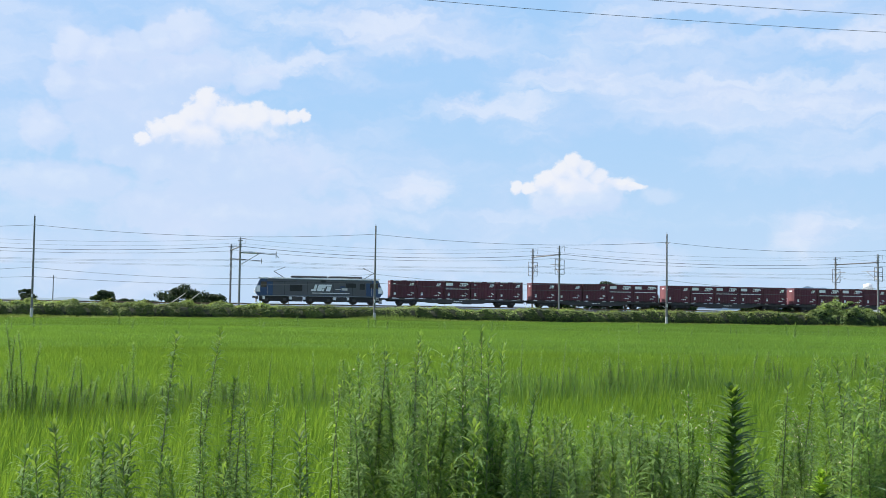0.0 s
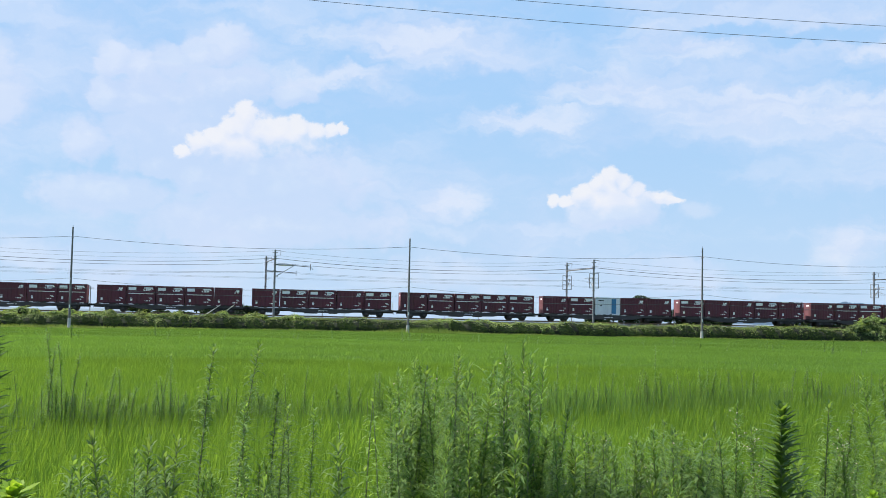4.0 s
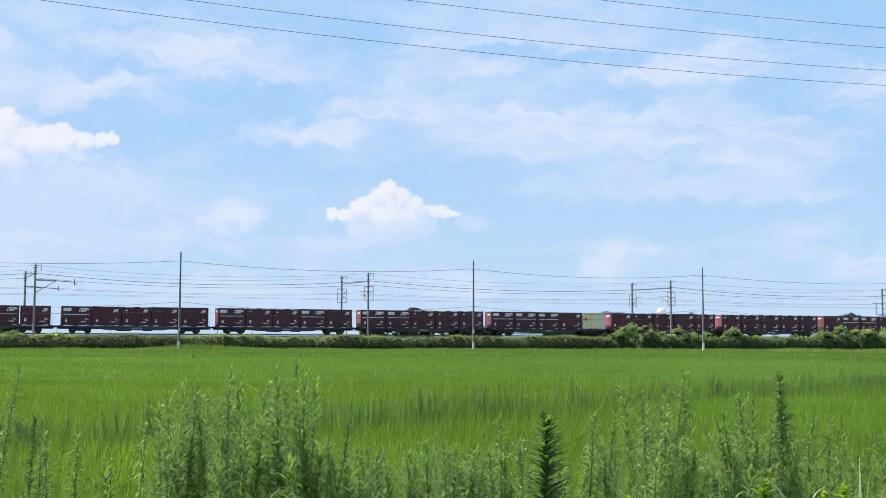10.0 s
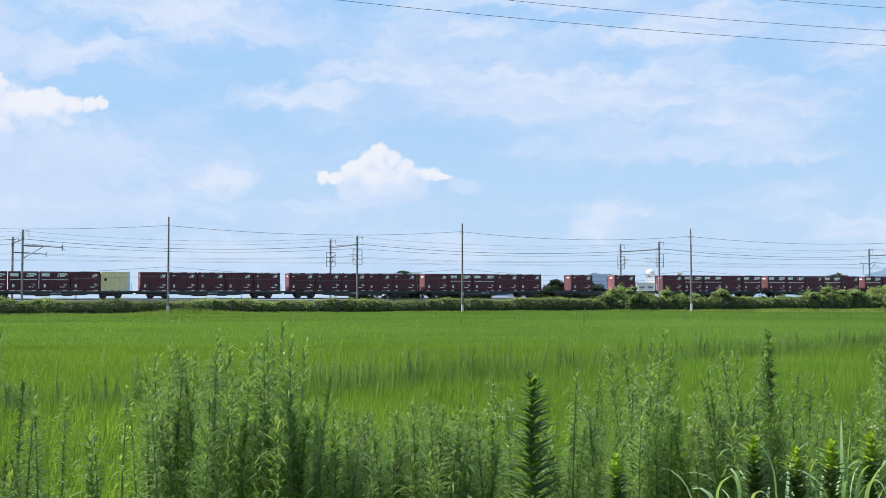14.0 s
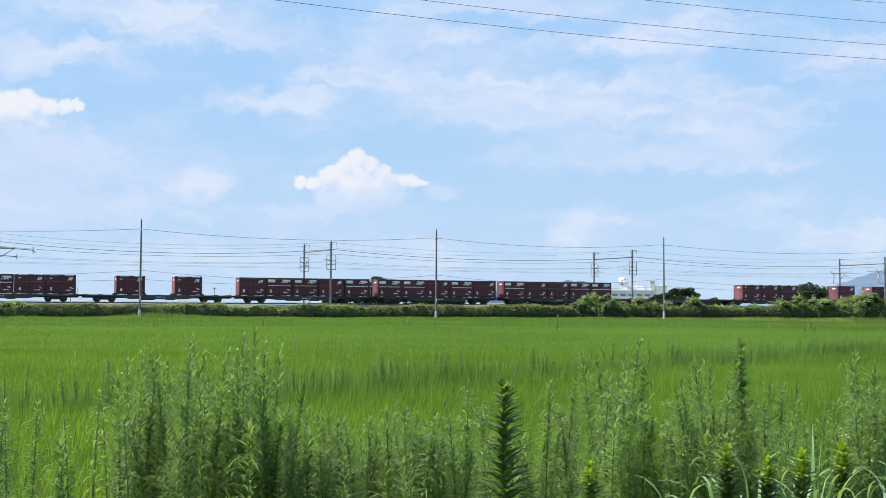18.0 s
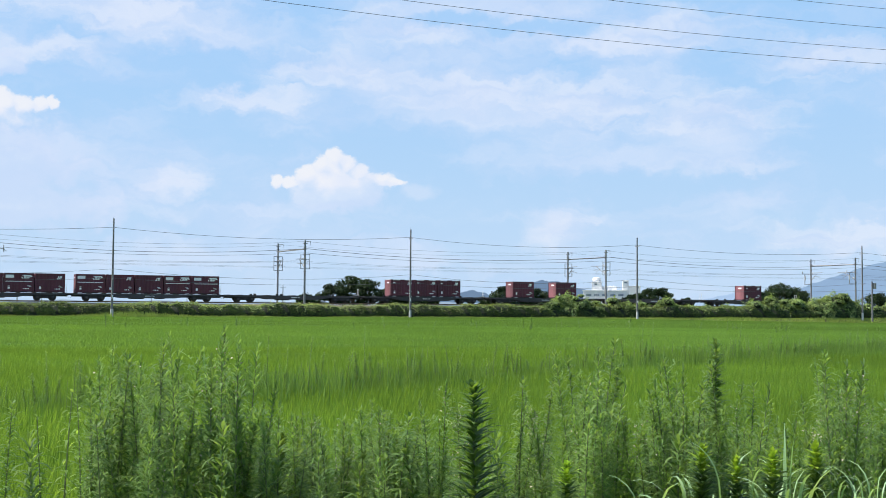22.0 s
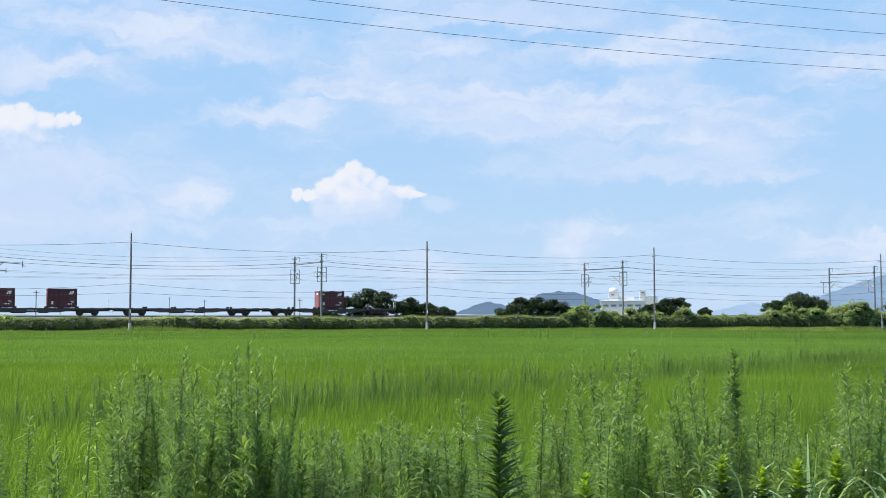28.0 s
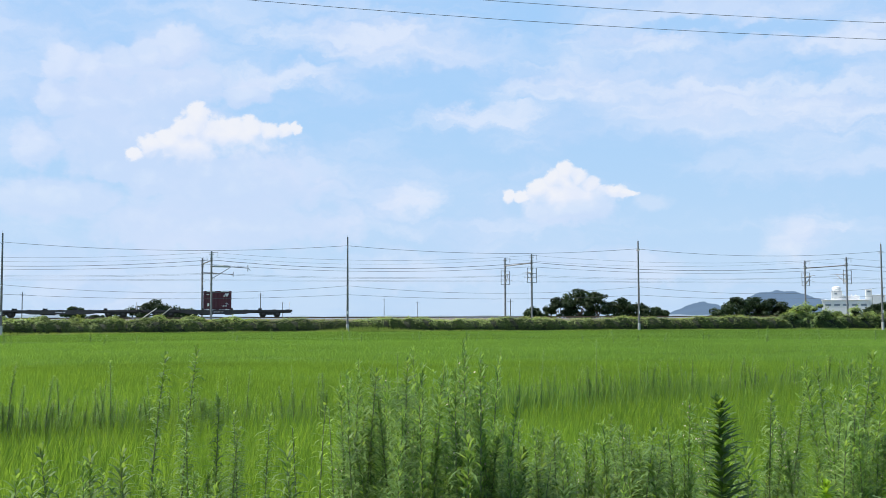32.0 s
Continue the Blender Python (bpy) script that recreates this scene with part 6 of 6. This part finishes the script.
# dense columns of weeds along the near edge: azimuth, elevation of the highest tip, half width, how many
COLUMNS = ((-3.5, -2.3, 0.45, 10), (-2.1, -2.6, 0.5, 11), (-0.5, -1.8, 0.5, 14), (2.2, -1.4, 0.5, 12), (3.4, -3.0, 0.8, 7), (6.0, -5.0, 1.2, 14), (9.0, -4.6, 1.4, 16), (12.2, -4.1, 1.2, 16), (17.2, -4.2, 1.1, 13),
           (20.4, -1.9, 0.38, 22), (23.9, -4.0, 0.8, 14), (25.2, -2.8, 0.6, 18), (27.2, -3.1, 0.6, 14), (29.0, -4.9, 0.9, 12), (32.2, -2.3, 0.5, 18), (33.9, -3.6, 0.8, 12), (36.5, -3.2, 0.9, 9))
for c, top, half, count in COLUMNS:
    for n in range(count * 5 // 4):
        az = rng.gauss(c, half)
        if abs(az - 14.9) < 0.9:
            continue
        plant(pick("flea" if rng.random() < 0.66 else "gold", rng), az, top - 0.15 - 4.2 * rng.random() ** 1.1 - 0.8 * abs(az - c) / half * rng.random(), rng.uniform(5.2, 8.2), rng, lean=4, wide=1.25)
# lower growth between them
for n in range(260):
    az = rng.uniform(-24, 40)
    if az < -4.5 and rng.random() > 0.22 or abs(az - 14.9) < 1.0:
        continue
    el = rng.uniform(-8.8, -6.6) if az < -4.5 else rng.uniform(-8.6, -5.4)
    plant(pick("flea" if rng.random() < 0.6 else "gold" if rng.random() < 0.6 else "bush", rng), az, el, rng.uniform(4.9, 7.6), rng, lean=5, wide=1.2)


# weeds on the bund that crosses the paddy
def bund(q):
    """Place along the bund, q in metres from its first end."""
    return Vector((-8.4 + q * 0.80, 12.2 + q * 0.60, 0.0))


bm = bmesh.new()
rows = []
for i in range(40):
    c = bund(-14 + i * 2.2)
    nrm = Vector((-0.6, 0.8, 0))
    rows.append([bm.verts.new(c + nrm * o + Vector((0, 0, z))) for o, z in ((-0.55, -0.05), (-0.3, 0.22), (0.3, 0.22), (0.55, -0.05))])
for a, b in zip(rows, rows[1:]):
    for i in range(3):
        bm.faces.new((a[i], a[i + 1], b[i + 1], b[i]))
thing("paddy_bund", "low earth bund between two paddies", "bund", kind="structure", data=mesh_of("paddy_bund", bm, M_SOIL))
def bund_grass():
    g = np.random.default_rng(33)
    k = 17000
    q, o = g.uniform(-12, 56, k), g.normal(-0.15, 0.75, k)
    x, y = -8.4 + q * 0.80 - 0.6 * o, 12.2 + q * 0.60 + 0.8 * o
    patchy = 0.45 + 0.55 * np.sin(q * 0.9) * np.sin(q * 0.37 + 1.0)
    h = g.uniform(0.25, 0.62, k) * (0.55 + 0.6 * patchy)
    w = g.uniform(0.006, 0.014, k)
    z = np.full(k, 0.22)
    lx, ly = g.normal(0.03, 0.09, k), g.normal(0, 0.09, k)
    v = np.stack([np.stack([x - w, y, z], -1), np.stack([x + w, y, z], -1), np.stack([x + lx, y + ly, z + 0.12 + h], -1)], 1).reshape(-1, 3)
    thing("bund_grass", "rough grey-green grass on the paddy bund", "grass", kind="stuff", data=arrays("bund_grass", v, np.arange(3 * k).reshape(k, 3), M_SEDGE))


bund_grass()
def on_bund(az):
    """Distance of the bund at that azimuth."""
    t = math.tan(radians(az))
    c = bund((12.2 * t + 8.4) / (0.8 - 0.6 * t))
    return math.hypot(c.x, c.y)


for n in range(230):
    q = rng.uniform(-6, 46)
    c = bund(q)
    az = math.degrees(math.atan2(c.x, c.y))
    r = math.hypot(c.x, c.y) + rng.uniform(-0.5, 0.7)
    base = -math.degrees(math.atan((EYE - RICE_TOP) / r))
    chance = rng.random()
    kind = "thin" if chance < 0.40 else "flea" if chance < 0.78 else "bush" if chance < 0.90 else "gold"
    plant(pick(kind, rng), az + rng.uniform(-0.3, 0.3), base + rng.choice((0.2, 0.35, 0.5, 0.7, 0.95, 1.3)) * 20 / r, r, rng, 0.3, 4, 1.35)
# pale stalks on the farther stretch of the bund
for n in range(64):
    az = rng.uniform(6, 36)
    r = on_bund(az) + rng.uniform(-0.6, 0.6)
    foot = -math.degrees(math.atan((EYE - RICE_TOP) / r))
    plant(pick(rng.choice(("brush", "thin", "thin", "gold")), rng), az, foot + rng.uniform(0.35, 1.25) * 22 / r, r, rng, 0.3, 3, 1.2)
# taller tufts on the bund: azimuth and elevation of the tip
BUND_TIPS = ((-20.77, -1.75), (-20.47, -0.98), (-20.1, -1.5), (-19.75, -2.05), (-19.08, -3.1), (-18.07, -2.7), (-17.42, -2.8), (-17.0, -3.6), (-15.07, -2.0), (-15.36, -3.1), (-13.22, -2.75), (-11.12, -2.75), (-10.15, -3.1), (-8.55, -2.5),
             (-6.24, -2.35), (-5.02, -2.75), (-0.99, -1.7), (4.16, -1.5), (5.16, -2.2), (6.23, -1.6), (9.04, -1.1), (22.96, -0.78), (23.37, -0.78), (26.26, -1.3), (27.69, -0.72), (30.0, -1.2), (33.61, -1.0), (34.48, -1.25))
for az, el in BUND_TIPS:
    r = on_bund(az) + rng.uniform(-0.3, 0.3)
    plant(pick("brush", rng), az, el, r, rng, 0.3, 1.5, 1.6 if az < -14 else 1.1)
    foot = -math.degrees(math.atan((EYE - RICE_TOP) / r))
    for o in (-0.45, 0.1, 0.45):
        plant(pick(rng.choice(("bush", "flea", "bush", "thin")), rng), az + o + rng.uniform(-0.1, 0.1), foot + (el - foot) * rng.uniform(0.18, 0.5), r + o, rng, 0.3, 3, 1.25)
# scattered weeds on a farther bund
for n in range(46):
    az, r = rng.uniform(-21, 34), rng.uniform(70, 84)
    plant(pick(rng.choice(("thin", "flea", "bush")), rng), az, -math.degrees(math.atan((EYE - RICE_TOP - rng.uniform(0.1, 0.75)) / r)), r, rng, 0.1, 4, 2.2)


# reed grass and fresh shoots at the near edge
def reed(at, seed, count, height, material, label, name, width=0.017, limp=0.45, spread=0.1):
    rng = random.Random(seed)
    ob = thing(name, label, "grass", "tufts at the field edge", m=pose(at.x, at.y, at.z))
    V, F = [], []
    for i in range(count):
        az, ln, w = rng.uniform(0, 6.28), height * rng.uniform(0.83, 1.0), width * rng.uniform(0.7, 1.3)
        lean0, fold = rng.uniform(0.02, 0.14), limp * rng.uniform(0.6, 1.3)
        bx, by = rng.uniform(-spread, spread), rng.uniform(-spread, spread)
        pts, out, up = [], 0.0, 0.0
        for k in range(19):
            pts.append((bx + math.cos(az) * out, by + math.sin(az) * out, up))
            tilt = lean0 + fold * max(0.0, (k / 18 - 0.70) / 0.30) ** 1.2
            step = ln / 18 * (1.5 if k < 9 else 0.62)
            out, up = out + step * math.sin(tilt), up + step * math.cos(tilt)
        b = len(V)
        for k, p in enumerate(pts):
            ww = w * (1 - (k / 18) ** 3) * 0.5 + 0.0006
            V += [(p[0] - math.sin(az) * ww, p[1] + math.cos(az) * ww, p[2]), (p[0] + math.sin(az) * ww, p[1] - math.cos(az) * ww, p[2] + ww * 0.4)]
        for k in range(18):
            F.append((b + 2 * k, b + 2 * k + 1, b + 2 * k + 3, b + 2 * k + 2))
    tagged(part("foliage", arrays("foliage", V, F, material), material, ob), kind="stuff")
    return ob


for i, (az, r, el) in enumerate(((24.3, 4.1, -8.1), (26.3, 4.0, -6.9), (26.9, 4.1, -7.2), (28.4, 4.0, -7.0), (29.3, 4.1, -6.8), (30.3, 4.0, -7.5), (27.6, 4.2, -7.6))):
    reed(polar(az, r, 0.2), 500 + i, 10, (high(el, r) - 0.2) * 1.01, M_REED, "pale green broad-bladed reed grass", "reed_tuft", 0.019, 2.3, 0.13)
reed(polar(29.64, 4.0, 0.2), 515, 2, (high(-5.7, 4.0) - 0.2) * 0.96, M_REED, "tall upright pale reed blades", "reed_tuft", 0.017, 0.25, 0.04)
for i, (az, r, el) in enumerate(((32.3, 4.2, -7.3), (33.2, 4.2, -7.6), (34.2, 4.2, -6.8), (35.2, 4.2, -7.0))):
    reed(polar(az, r, 0.2), 520 + i, 16, (high(el, r) - 0.2) * 1.02, M_REED, "pale green arching reed grass", "reed_tuft", 0.010, 2.6, 0.15)
for i, (az, r, el) in enumerate(((-22.2, 3.6, -8.3), (-23.3, 3.7, -8.0))):
    KINDS["fresh", i] = weed("young_weed", "bright yellow-green young weed shoot", 1.5, 0.120, 0.022, 230, M_FRESH, 380 + i, tip=0.97, rise=0.72, start=0.6, droop=0.3, taper=1.2)
    plant(("fresh", i), az, el, r, rng, wide=1.5)
for k, src in KINDS.items():
    if k not in taken:
        plant(k, rng.uniform(0, 10), -6.5, 6.5, rng)


# ---- what moves ----
def motions():
    times = [2.0 * i for i in range(17)]
    for ob, off, z in TRAIN:
        walk(ob, [(t, trp(rake_end(t) + off, TRACK_D, RAIL_Z + z)) for t in times])
    walk(CLOUDS, [(t, pose(0, 0, 0, 0, 0, -1.12 * t / 32)) for t in (0.0, 8.0, 16.0, 24.0, 32.0)])
    rng = random.Random(9)
    for ob in SWAY:
        b = ob.matrix_basis.copy()
        sc = ob.scale.copy()
        loc, q = b.to_translation(), b.to_quaternion()
        base = q.to_matrix().to_4x4()
        ph, amp = rng.uniform(0, 6.28), rng.uniform(0.4, 0.9)
        rows = []
        for i in range(33):
            a = radians(amp) * (math.sin(i * 1.9 + ph) + 0.5 * math.sin(i * 0.7 + ph))
            rows.append((float(i), Matrix.Translation(loc) @ Matrix.Rotation(a, 4, "Y") @ base))
        walk(ob, rows)
        ob.scale = sc


motions()
